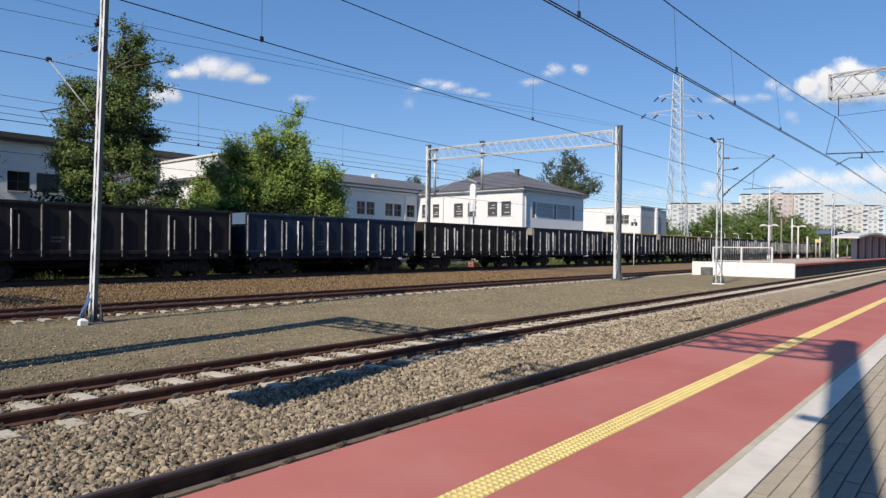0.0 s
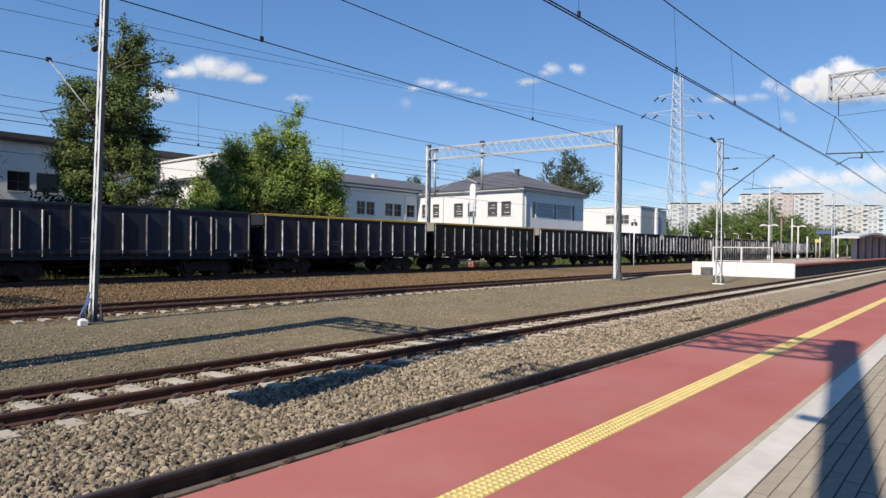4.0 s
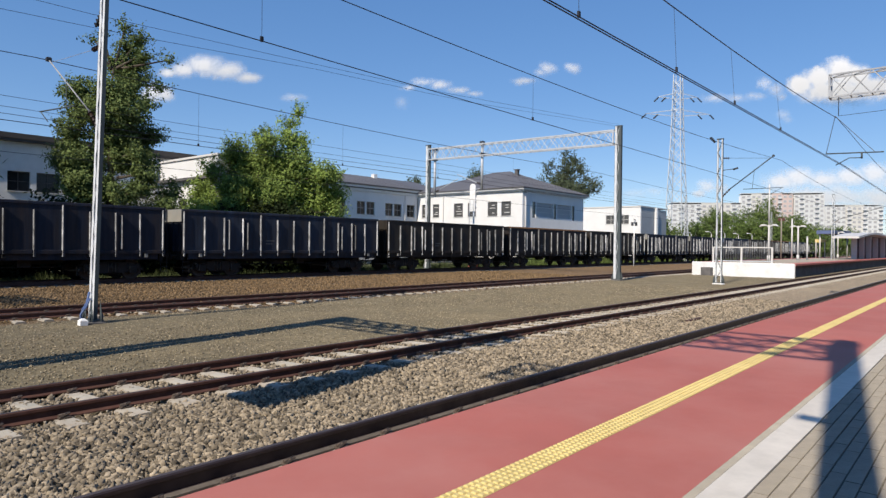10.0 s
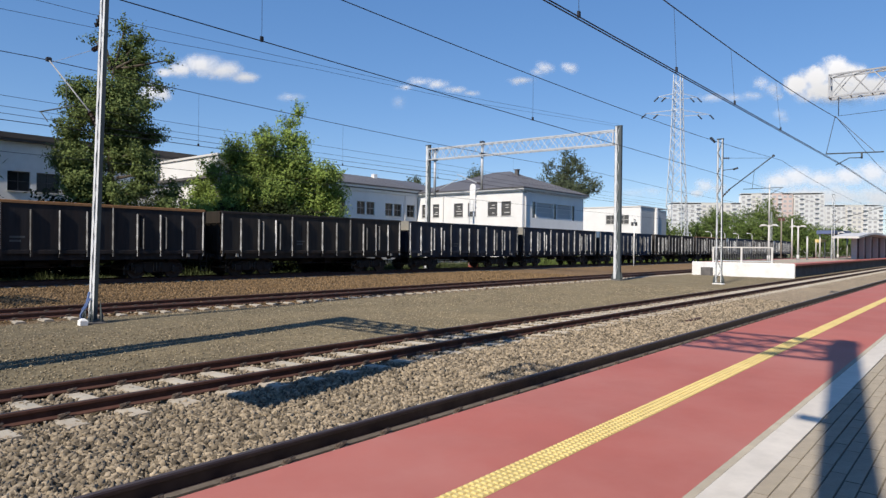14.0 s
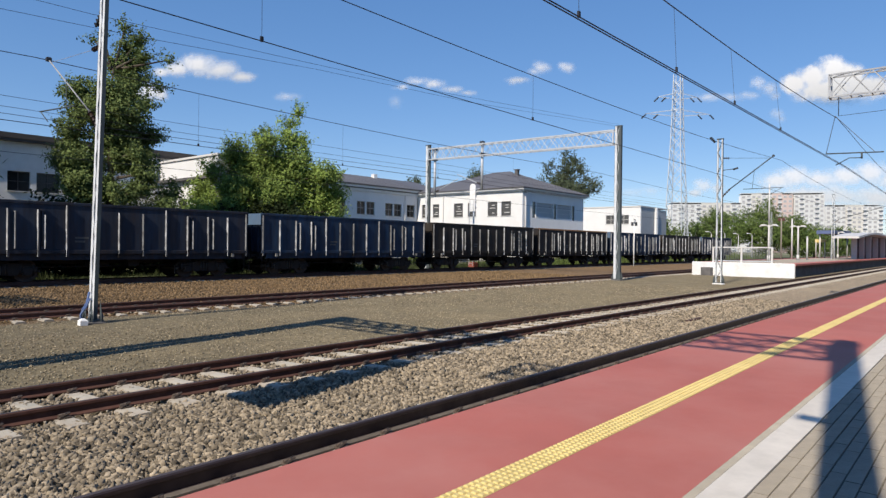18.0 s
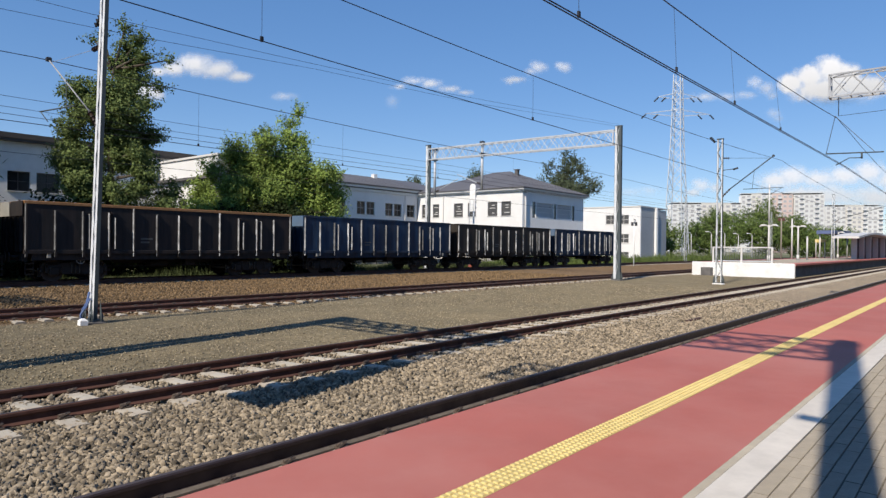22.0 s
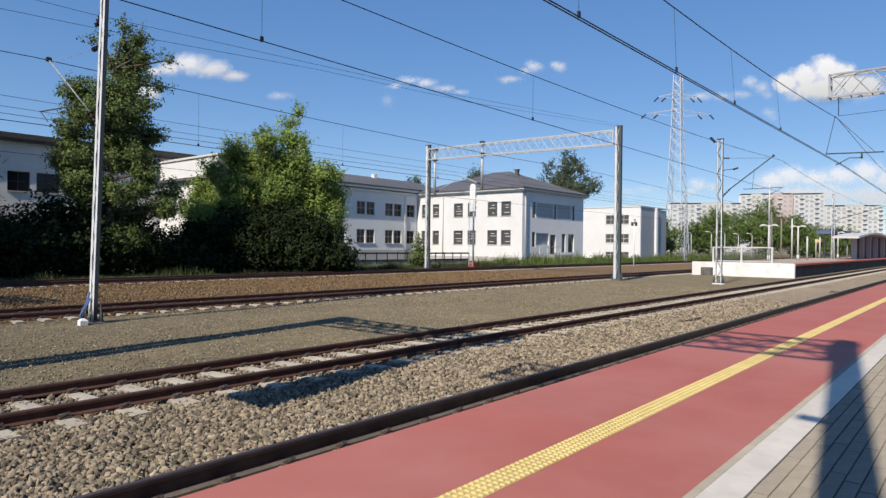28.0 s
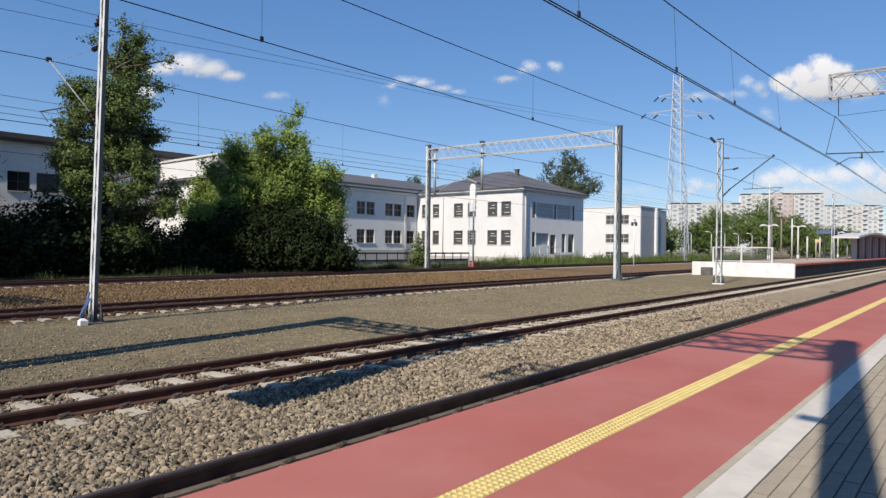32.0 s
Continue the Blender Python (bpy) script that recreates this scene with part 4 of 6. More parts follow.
truss(arm_f, (LEG_F[0], LEG_F[1] - 0.2, ARM_Z), (LEG_F[0], 5.9, ARM_Z), 0.75, 0.5, 10, STEEL, 0.055, 0.04)
# unseen signal-like panel, its shape made up to give the dark shadow
sig = thing("hanging_signal", "dark signal-like panel hung out of view, shaped for its shadow", "signal", "", LEG_F[0], 6.37, 0)
for dy in (-0.22, 0.0, 0.22):
    s = Shape().rod((dy, dy, 8.15), (dy, dy, 5.2), 0.05, 6)
    for k in range(4):
        s.rod((dy, dy, 7.9 - 0.6 * k), (-dy if dy else 0.22, -dy if dy else 0.22, 7.35 - 0.6 * k), 0.03, 5)
    part("hanger", s, STEEL, sig)
part("signal_head", Shape().prism([(-0.40, 2.72), (0.40, 2.72), (0.42, 3.5), (0.3, 4.3), (0.24, 5.3), (-0.24, 5.3), (-0.3, 4.3), (-0.42, 3.5)], "x", -0.12, 0.12), DARKSTEEL, sig)


def sag(x, x0, x1, z_end, z_mid):
    u = (2 * x - x0 - x1) / (x1 - x0)
    return z_mid + (z_end - z_mid) * u * u


def line_of_wire(name, label, y, supports, z_end, z_mid, r, x0, x1, ends=None):
    s = Shape()
    pts = []
    xs = np.arange(x0, x1 + 0.1, 2.0)
    for x in xs:
        a = max([v for v in supports if v <= x], default=supports[0])
        b = min([v for v in supports if v > x], default=supports[-1])
        pts.append((x, y, sag(x, a, b, z_end, z_mid) if b > a else z_end))
    s.tube(pts, r, 5)
    ob = part(name, s, WIRE)
    return tagged(ob, label, "wire", "overhead wires")


def catenary(y, supports, z_contact, z_end, z_mid, r_contact, droppers, x0=-40, x1=400, twin=0.0, zig=0.0):
    def stagger(x):                             # the contact wire runs in a zigzag from support to support
        ys = [y + (zig if k % 2 else -zig) for k in range(len(supports))]
        return float(np.interp(x, supports, ys))
    xs = sorted({x0, x1, *supports, *[float(v) for v in np.arange(-10, 60, 5.0)]})
    xs = [v for v in xs if x0 <= v <= x1]
    c = tagged(part("contact_wire", Shape().tube([(x, stagger(x), z_contact) for x in xs], r_contact, 5), WIRE), "taut dark contact wire over a railway track", "wire", "overhead wires")
    if twin:
        part("second_contact_wire", Shape().tube([(x, stagger(x) + twin, z_contact) for x in xs], r_contact, 5), WIRE, c)
    m = line_of_wire("messenger_wire", "sagging dark messenger wire over a railway track", y, supports, z_end, z_mid, r_contact * 1.1, x0, x1)
    for x in droppers:
        a = max([v for v in supports if v <= x])
        b = min([v for v in supports if v > x])
        z = sag(x, a, b, z_end, z_mid)
        yc = stagger(x)
        s = Shape().rod((x, yc, z_contact), (x, y, z), 0.0035, 4)
        s.box(x - 0.025, x + 0.025, yc - 0.014, yc + 0.014, z_contact - 0.01, z_contact + 0.07)
        part("dropper", s, WIRE, m)


catenary(T1, [-41.2, -15.2, 26.3, 68, 110, 160, 210, 260, 310, 360, 410], 4.72, 6.40, 5.755, 0.0095,
         [4.0, 7.42, 10.72, 13.85, 17.5], twin=0.05, zig=0.22)
catenary(T2, [-64, -13.6, 37.6, 89, 140, 190, 240, 290, 340, 390, 410], 4.835, 6.55, 5.90, 0.0085, [-2.0, 5.69, 13.3])
catenary(T3, [-40, 6.28, 37.0, 80, 130, 180, 230, 280, 330, 380, 410], 4.81, 6.53, 6.33, 0.010, [10.5, 16.4, 22, 28])
catenary(T4, [-40, -8, 38.1, 80, 130, 180, 230, 280, 330, 380, 410], 5.5, 7.2, 7.08, 0.011, [2, 14, 26])
for pts in ([(-40, 16.9, 7.6), (-15, 16.9, 7.1), (6.5, 16.85, 7.36), (13, 16.9, 7.66), (20, 16.9, 7.98), (36.6, 17.0, 9.2)],
            [(-40, 17.0, 7.5), (-15, 17.0, 6.95), (4.67, 17.0, 6.99), (7.84, 17.0, 7.15), (13.6, 17.0, 7.56), (22, 17.0, 7.95), (36.6, 17.1, 9.1)]):
    tagged(part("feeder_wire", Shape().tube(pts, 0.006, 5), WIRE), "thin dark feeder wire between the mast tops", "wire", "overhead wires")
for fy, fz in ((31.9, 7.53), (32.4, 8.08)):
    line_of_wire("feeder_wire", "thin dark feeder wire along the masts", fy, [-40, -8, 38.2, 89, 140, 200, 300, 410], fz + 0.05, fz - 0.05, 0.010, -40, 400)


# ---- buildings ----
def wall_shape(length, height, openings, thick, z0=0.0, x0=0.0, y0=0.0):
    """A wall in the xz plane, outer face at y0, with its openings cut through: one closed skin."""
    s = Shape()
    xs = sorted({round(v, 4) for v in (x0, x0 + length, *[o[0] for o in openings], *[o[1] for o in openings])})
    zs = sorted({round(v, 4) for v in (z0, height, *[o[2] for o in openings], *[o[3] for o in openings])})
    nx, nz = len(xs) - 1, len(zs) - 1

    def solid(i, j):
        if not (0 <= i < nx and 0 <= j < nz):
            return False
        cx, cz = (xs[i] + xs[i + 1]) / 2, (zs[j] + zs[j + 1]) / 2
        return not any(o[0] < cx < o[1] and o[2] < cz < o[3] for o in openings)
    s.v = [(x, y, z) for y in (y0, y0 + thick) for z in zs for x in xs]
    half = (nx + 1) * (nz + 1)
    at = lambda i, j, b: b * half + j * (nx + 1) + i
    for i in range(nx):
        for j in range(nz):
            if not solid(i, j):
                continue
            s.f += [(at(i, j, 0), at(i + 1, j, 0), at(i + 1, j + 1, 0), at(i, j + 1, 0)), (at(i, j, 1), at(i, j + 1, 1), at(i + 1, j + 1, 1), at(i + 1, j, 1))]
            if not solid(i - 1, j):
                s.f.append((at(i, j, 0), at(i, j + 1, 0), at(i, j + 1, 1), at(i, j, 1)))
            if not solid(i + 1, j):
                s.f.append((at(i + 1, j, 0), at(i + 1, j, 1), at(i + 1, j + 1, 1), at(i + 1, j + 1, 0)))
            if not solid(i, j - 1):
                s.f.append((at(i, j, 0), at(i, j, 1), at(i + 1, j, 1), at(i + 1, j, 0)))
            if not solid(i, j + 1):
                s.f.append((at(i, j + 1, 0), at(i + 1, j + 1, 0), at(i + 1, j + 1, 1), at(i, j + 1, 1)))
    s.s = [False] * len(s.f)
    return s


def window(parent, x0, x1, z0, z1, thick, frame_mat, pane_mat, bars=(1, 1), deep=0.12, sill=True, t=0.06, blind=False):
    """A framed window set back into its opening."""
    y0 = deep
    nx, nz = bars
    holes = []
    for i in range(nx):
        for j in range(nz):
            holes.append((x0 + (x1 - x0) * i / nx + (t if i == 0 else t * 0.45), x0 + (x1 - x0) * (i + 1) / nx - (t if i == nx - 1 else t * 0.45),
                          z0 + (z1 - z0) * j / nz + (t if j == 0 else t * 0.45), z0 + (z1 - z0) * (j + 1) / nz - (t if j == nz - 1 else t * 0.45)))
    s = wall_shape(x1 - x0, z1, holes, 0.06, z0, x0, y0)
    w = part("window", s, frame_mat, parent)
    part("pane", Shape().box(x0 + 0.01, x1 - 0.01, y0 + 0.025, y0 + 0.035, z0 + 0.01, z1 - 0.01), pane_mat, w)
    if blind:                                   # pale lowered slats behind the glazing bars
        for f in (0.22, 0.4, 0.58, 0.76):
            if random.random() < 0.3:
                continue
            zc = z0 + (z1 - z0) * (f + random.uniform(-0.02, 0.02))
            a, b = random.uniform(0.12, 0.4), random.uniform(0.6, 0.88)
            part("blind_slat", Shape().box(x0 + (x1 - x0) * a, x0 + (x1 - x0) * b, y0 + 0.012, y0 + 0.024, zc - 0.035, zc + 0.035), FRAME_W, w)
    if sill:
        part("sill", Shape().box(x0 - 0.06, x1 + 0.06, -0.09, deep, z0 - 0.05, z0 - 0.002), FRAME_W, w)
    return w


def facade(root, x, y, z, rz, length, height, openings, material, win=True, frame=None, pane=None, bars=(2, 2), deep=0.12, blind=False):
    w = part("wall", wall_shape(length, height, openings, 0.35), material, root)
    w.matrix_basis = pose(x, y, z, 0, 0, rz)
    if win:
        for o in openings:
            window(w, o[0], o[1], o[2], o[3], 0.35, frame or FRAME_D, pane or PANE, bars, deep, blind=blind)
    return w


FRAME_G = mat("grey_window_frame", (0.33, 0.33, 0.32), 0.6, var=0.05, scale=4)
HB = -0.08                                      # level of the yard
# main white block: one face looks along the line, the other towards it
main = thing("office_building", "two-storey white rendered building with a grey hipped roof", "building", "", 65.0, 42.4, HB)
MX, MY, MH = 15.2, 16.9, 8.55
ops = []
for y0, y1 in ((1.65, 3.08), (3.66, 5.13), (6.95, 8.25), (9.05, 10.55), (13.05, 14.15), (15.05, 16.1)):
    for z0, z1 in ((2.12, 3.88), (5.64, 7.38)):
        ops.append((MY - y1, MY - y0, z0, z1))
facade(main, 0, MY, 0, -90, MY, MH, ops, STUCCO, bars=(1, 1), frame=FRAME_D, blind=True)
side_ops = [(2.2, 2.95, 5.45, 7.4), (3.15, 7.1, 5.6, 7.35), (7.25, 7.95, 5.45, 7.4), (8.15, 11.8, 5.6, 7.35), (12.0, 12.7, 5.45, 7.4),
            (2.2, 2.95, 1.9, 3.7), (3.15, 6.2, 2.1, 3.6), (6.5, 7.9, 0.95, 3.45), (9.4, 10.4, 1.2, 3.6), (11.1, 12.7, 1.2, 3.6)]
side_ops = [(a - 0.352, b - 0.352, c, d) for a, b, c, d in side_ops]
w = facade(main, 0.352, 0, 0, 0, MX - 0.352, MH, side_ops, STUCCO, win=False)
for o in side_ops:
    if o[1] - o[0] > 2.5:
        window(w, *o, 0.35, FRAME_W, PANEL_GREY, (1, 3), 0.16, False, 0.05)
    elif o[2] < 1.3:
        window(w, *o, 0.35, FRAME_D, PANE, (1, 1), 0.2, False)
    else:
        window(w, *o, 0.35, FRAME_D, PANE, (1, 2), 0.08, False)
b = part("wall", Shape().box(0.36, MX, MY - 0.35, MY, 0, MH), STUCCO, main)
b = part("wall", Shape().box(MX - 0.36, MX - 0.01, 0.36, MY - 0.36, 0, MH), STUCCO, main)
part("plinth", Shape().box(-0.05, MX, -0.05, -0.003, 0, 0.6).box(-0.05, -0.003, -0.003, MY, 0, 0.6), PLINTH, main)
part("cornice", Shape().box(-0.30, MX + 0.3, -0.30, MY + 0.3, MH, MH + 0.16).box(-0.5, MX + 0.5, -0.5, MY + 0.5, MH + 0.16, MH + 0.34), STUCCO, main)
part("eave", Shape().box(-0.62, MX + 0.62, -0.62, MY + 0.62, MH + 0.341, MH + 0.46), EAVE, main)
e = 0.6
hip = Shape().add([(-e, -e, MH + 0.47), (MX + e, -e, MH + 0.47), (MX + e, MY + e, MH + 0.47), (-e, MY + e, MH + 0.47), (MX / 2, MX / 2 - 0.5, MH + 3.5), (MX / 2, MY - MX / 2 + 0.5, MH + 3.5)],
                  [(0, 1, 4), (1, 2, 5, 4), (2, 3, 5), (3, 0, 4, 5), (3, 2, 1, 0)])
roof = part("roof", hip, ROOF, main)
s = Shape()
for k in range(1, 16):                          # standing seams on the slope that faces the line
    x = -e + (MX + 2 * e) * k / 16
    f = 1 - abs(x - MX / 2) / (MX / 2 + e)
    s.rod((x, -e, MH + 0.49), (MX / 2 + (x - MX / 2) * 1.0, -e + (MX / 2 - 0.5 + e) * f, MH + 0.49 + 3.03 * f), 0.025, 4)
part("roof_seams", s, ROOF, roof)
part("chimney", Shape().box(6.7, 7.15, 5.2, 5.65, MH + 2.0, MH + 3.5).box(6.62, 7.22, 5.12, 5.73, MH + 3.5, MH + 3.6), EAVE, roof)
part("downpipe", Shape().rod((-0.1, 12.3, 0.1), (-0.1, 12.3, MH), 0.06, 6), FRAME_W, main)
part("downpipe", Shape().rod((0.5, -0.12, 0.1), (0.5, -0.12, MH), 0.06, 6), FRAME_W, main)
part("entrance_steps", Shape().box(6.2, 11.0, -1.6, -0.06, 0, 0.3).box(6.2, 11.0, -1.2, -0.06, 0.3, 0.6).box(6.2, 11.0, -0.8, -0.06, 0.6, 0.9), CONCRETE, main)
s = Shape()
for x in (1.2, 3.0, 4.8, 6.2):
    s.rod((x, -1.7, 0), (x, -1.7, 1.9), 0.03, 6)
s.rod((1.2, -1.7, 1.9), (6.2, -1.7, 1.9), 0.03, 6).rod((1.2, -1.7, 1.1), (6.2, -1.7, 1.1), 0.02, 6)
part("stair_rail", s, STEEL, main)

# long wing behind it, parallel to the line
wing = thing("office_wing", "long two-storey pale building wing with a grey roof", "building", "", 30.0, 59.3, HB)
WL, WH = 34.9, 8.9
ops = []
for x0 in (3.0, 7.9, 12.8, 17.7, 22.55, 27.45):
    for dx in (1.4, 3.02):
        for z0, z1 in ((2.12, 3.85), (5.68, 7.32)):
            ops.append((x0 + dx, x0 + dx + 1.4, z0, z1))
for z0, z1 in ((2.12, 3.85), (5.68, 7.32)):
    ops.append((32.9, 34.4, z0, z1))
facade(wing, 0, 0, 0, 0, WL, WH, ops, STUCCO, bars=(2, 2), frame=FRAME_G, pane=PANE_D)
part("wall", Shape().box(0, 0.35, 0.36, 12, 0, WH), STUCCO, wing)
part("wall", Shape().box(0.36, WL + 5.5, 11.65, 12, 0, WH), STUCCO, wing)
part("wall", Shape().box(WL + 5.51, WL + 5.86, 0.36, 12, 0, WH), STUCCO, wing)
part("plinth", Shape().box(0, WL, -0.06, -0.003, 0, 1.3), PLINTH, wing)
part("soffit", Shape().box(-0.4, WL, -0.6, 0.0, WH + 0.081, WH + 0.33), STUCCO, wing)
part("soffit_strip", Shape().box(-0.4, WL, -0.45, 0.0, WH, WH + 0.08), EAVE, wing)
part("gutter", Shape().box(-0.4, WL, -0.74, 0.0, WH + 0.331, WH + 0.5, 0.03), EAVE, wing)
part("cornice", Shape().box(0, WL, -0.25, -0.003, WH - 0.35, WH - 0.002), STUCCO, wing)
rs = Shape().prism([(-0.72, WH + 0.51), (6.0, WH + 2.4), (12.7, WH + 0.51)], "x", -0.4, WL + 6)
roof = part("roof", rs, ROOF, wing)
s = Shape()
for k in range(34):
    s.rod((0.3 + k * 1.03, -0.72, WH + 0.53), (0.3 + k * 1.03, 6.0, WH + 2.42), 0.02, 4)
part("roof_seams", s, ROOF, roof)
part("chimney", Shape().box(31.8, 32.4, 5.2, 5.8, WH + 1.9, WH + 2.75), STUCCO, roof, "white rendered chimney")
part("downpipe", Shape().rod((32.4, -0.12, 0.3), (32.4, -0.12, WH), 0.06, 6), FRAME_W, wing)

# white block with a low pitched front, behind the bushes
hall = thing("white_hall", "white rendered hall with a sunlit gable wall", "building", "", 23.3, 39.3, HB)
facade(hall, 0, 8.0, 0, -90, 8.0, 7.75, [(2.8, 4.0, 3.9, 5.0), (5.2, 6.4, 3.9, 5.0)], STUCCO, bars=(2, 1), pane=PANE_D)
facade(hall, 0.352, 0, 0, 0, 2.0, 7.75, [(0.6, 1.5, 3.9, 5.2)], STUCCO, pane=PANE_D)
part("wall", Shape().box(2.36, 2.7, 0.01, 8.0, 0, 7.75), STUCCO, hall)
part("wall", Shape().box(0.36, 2.35, 7.65, 8.0, 0, 7.75), STUCCO, hall)
part("roof", Shape().box(-0.12, 2.8, -0.12, 8.05, 7.76, 7.9), FRAME_W, hall)
part("ledge", Shape().box(-0.4, -0.003, 0, 8.0, 6.25, 6.42), EAVE, hall)

# old workshop at the edge of the view
shop = thing("workshop_building", "old grey rendered workshop with a flat dark roof", "building", "", -29.4, 47.6, HB)
ops = [(37.2, 38.6, 5.08, 6.36), (39.8, 41.2, 5.08, 6.36), (42.95, 44.25, 5.08, 6.36), (44.6, 46.0, 5.08, 6.36), (48.2, 49.6, 5.08, 6.36), (50.6, 52.0, 5.08, 6.36)]
facade(shop, 0, 0, 0, 0, 55.2, 8.22, ops, STUCCO_OLD, bars=(2, 2), frame=FRAME_D, pane=PANE_D, deep=0.2)
part("wall", Shape().box(54.85, 55.2, 0.36, 9, 0, 8.22), STUCCO_OLD, shop)
part("wall", Shape().box(0, 54.84, 8.65, 9, 0, 8.22), STUCCO_OLD, shop)
part("wall", Shape().box(0, 0.35, 0.36, 8.64, 0, 8.22), STUCCO_OLD, shop)
part("roof", Shape().box(-0.3, 55.5, -0.45, 9.3, 8.221, 8.38).box(-0.3, 55.5, -0.5, 9.3, 8.381, 8.72), FLATROOF, shop, "dark bitumen flat roof")
s = Shape()
for k in range(26):
    s.ball((44.2 + 0.42 * k + random.uniform(-0.1, 0.1), 0.2 + random.uniform(-0.2, 0.2), 8.74), random.uniform(0.05, 0.16), 0.7, 6, 4)
part("roof_moss", s, LEAF_DRY, shop, "moss tufts along the roof edge")

# further white block beside the line
blk = thing("white_annex", "two-storey white rendered annex with a flat roof", "building", "", 104.0, 44.4, HB)
ops = []
for y0 in (2.05, 4.4):
    for z0, z1 in ((2.75, 4.25), (5.95, 7.5)):
        ops.append((18 - y0 - 1.9, 18 - y0, z0, z1))
ops += [(18 - 4.4 - 1.9, 18 - 4.4, 0.2, 1.2), (18 - 3.9, 18 - 2.0, 0.2, 1.2)]
facade(blk, 0, 18, 0, -90, 18, 8.8, ops, STUCCO, bars=(2, 2), frame=FRAME_W)
part("wall", Shape().box(0.36, 6.0, 0, 0.3, 0, 8.8), PANEL_GREY, blk)
part("pilaster", Shape().box(6.0, 6.7, -0.35, 0.3, 0, 8.9), STUCCO, blk)
part("wall", Shape().box(6.7, 11.4, 0, 0.3, 0, 8.6), PANEL_GREY, blk)
part("wall", Shape().box(11.1, 11.4, 0.31, 18, 0, 8.6), PANEL_GREY, blk)
part("wall", Shape().box(0.36, 11.09, 17.7, 18, 0, 8.6), PANEL_GREY, blk)
part("roof", Shape().box(-0.1, 11.5, -0.1, 18.1, 8.81, 9.0), FRAME_W, blk)
part("lamp", Shape().rod((-0.02, 0.9, 6.6), (-0.35, 0.9, 6.7), 0.06, 6).box(-0.4, -0.2, 0.8, 1.0, 6.62, 6.74), DARKSTEEL, blk)


# ---- distant housing blocks ----
def housing(x, y, length, floors, rz, paints, label, cols):
    root = thing("apartment_block", label, "apartment block", "", x, y, 0, rz)
    H = floors * 3.0 + 1.0
    sec = length / len(paints)
    for k, pm in enumerate(paints):
        part("wall", Shape().box(k * sec, (k + 1) * sec, 0, 12, 0, H + (0.8 if k % 2 else 0)), pm, root)
    for i in range(cols):
        x0 = length * (i + 0.22) / cols
        x1 = length * (i + 0.78) / cols
        for f in range(floors):
            z = 1.9 + f * 3.0
            if i % 3 == 1:
                bal = part("balcony", Shape().box(x0 - 0.3, x1 + 0.3, -1.1, -0.01, z - 0.6, z + 0.5), paints[0], root)
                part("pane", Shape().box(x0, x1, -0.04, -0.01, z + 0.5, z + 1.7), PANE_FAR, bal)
            else:
                w = part("window", Shape().box(x0 - 0.1, x1 + 0.1, -0.05, -0.004, z - 0.1, z + 1.5), FRAME_W, root)
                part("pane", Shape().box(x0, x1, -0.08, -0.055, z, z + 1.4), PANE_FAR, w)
    part("roof", Shape().box(-0.2, length + 0.2, -0.2, 12.2, H + 0.82, H + 1.1), paints[0], root)
    return root


H_WHITE = mat("panel_white", (0.63, 0.64, 0.64), 0.9, var=0.05, scale=0.2)
H_PINK = mat("panel_pink", (0.60, 0.49, 0.455), 0.9, var=0.05, scale=0.2)
H_CREAM = mat("panel_cream", (0.62, 0.61, 0.58), 0.9, var=0.05, scale=0.2)
housing(444, 122, 30, 12, -68, [H_WHITE, H_CREAM, H_WHITE, H_PINK, H_PINK], "tall white and salmon apartment block", 10)
housing(458, 94, 17, 12, -68, [H_WHITE], "tall white apartment block", 6)
housing(492, 82, 34, 10, -62, [H_WHITE, H_CREAM, H_WHITE], "tall cream white apartment block", 11)
housing(420, 158, 56, 10, -55, [H_WHITE, H_CREAM, H_WHITE], "pale apartment block behind the trees", 15)


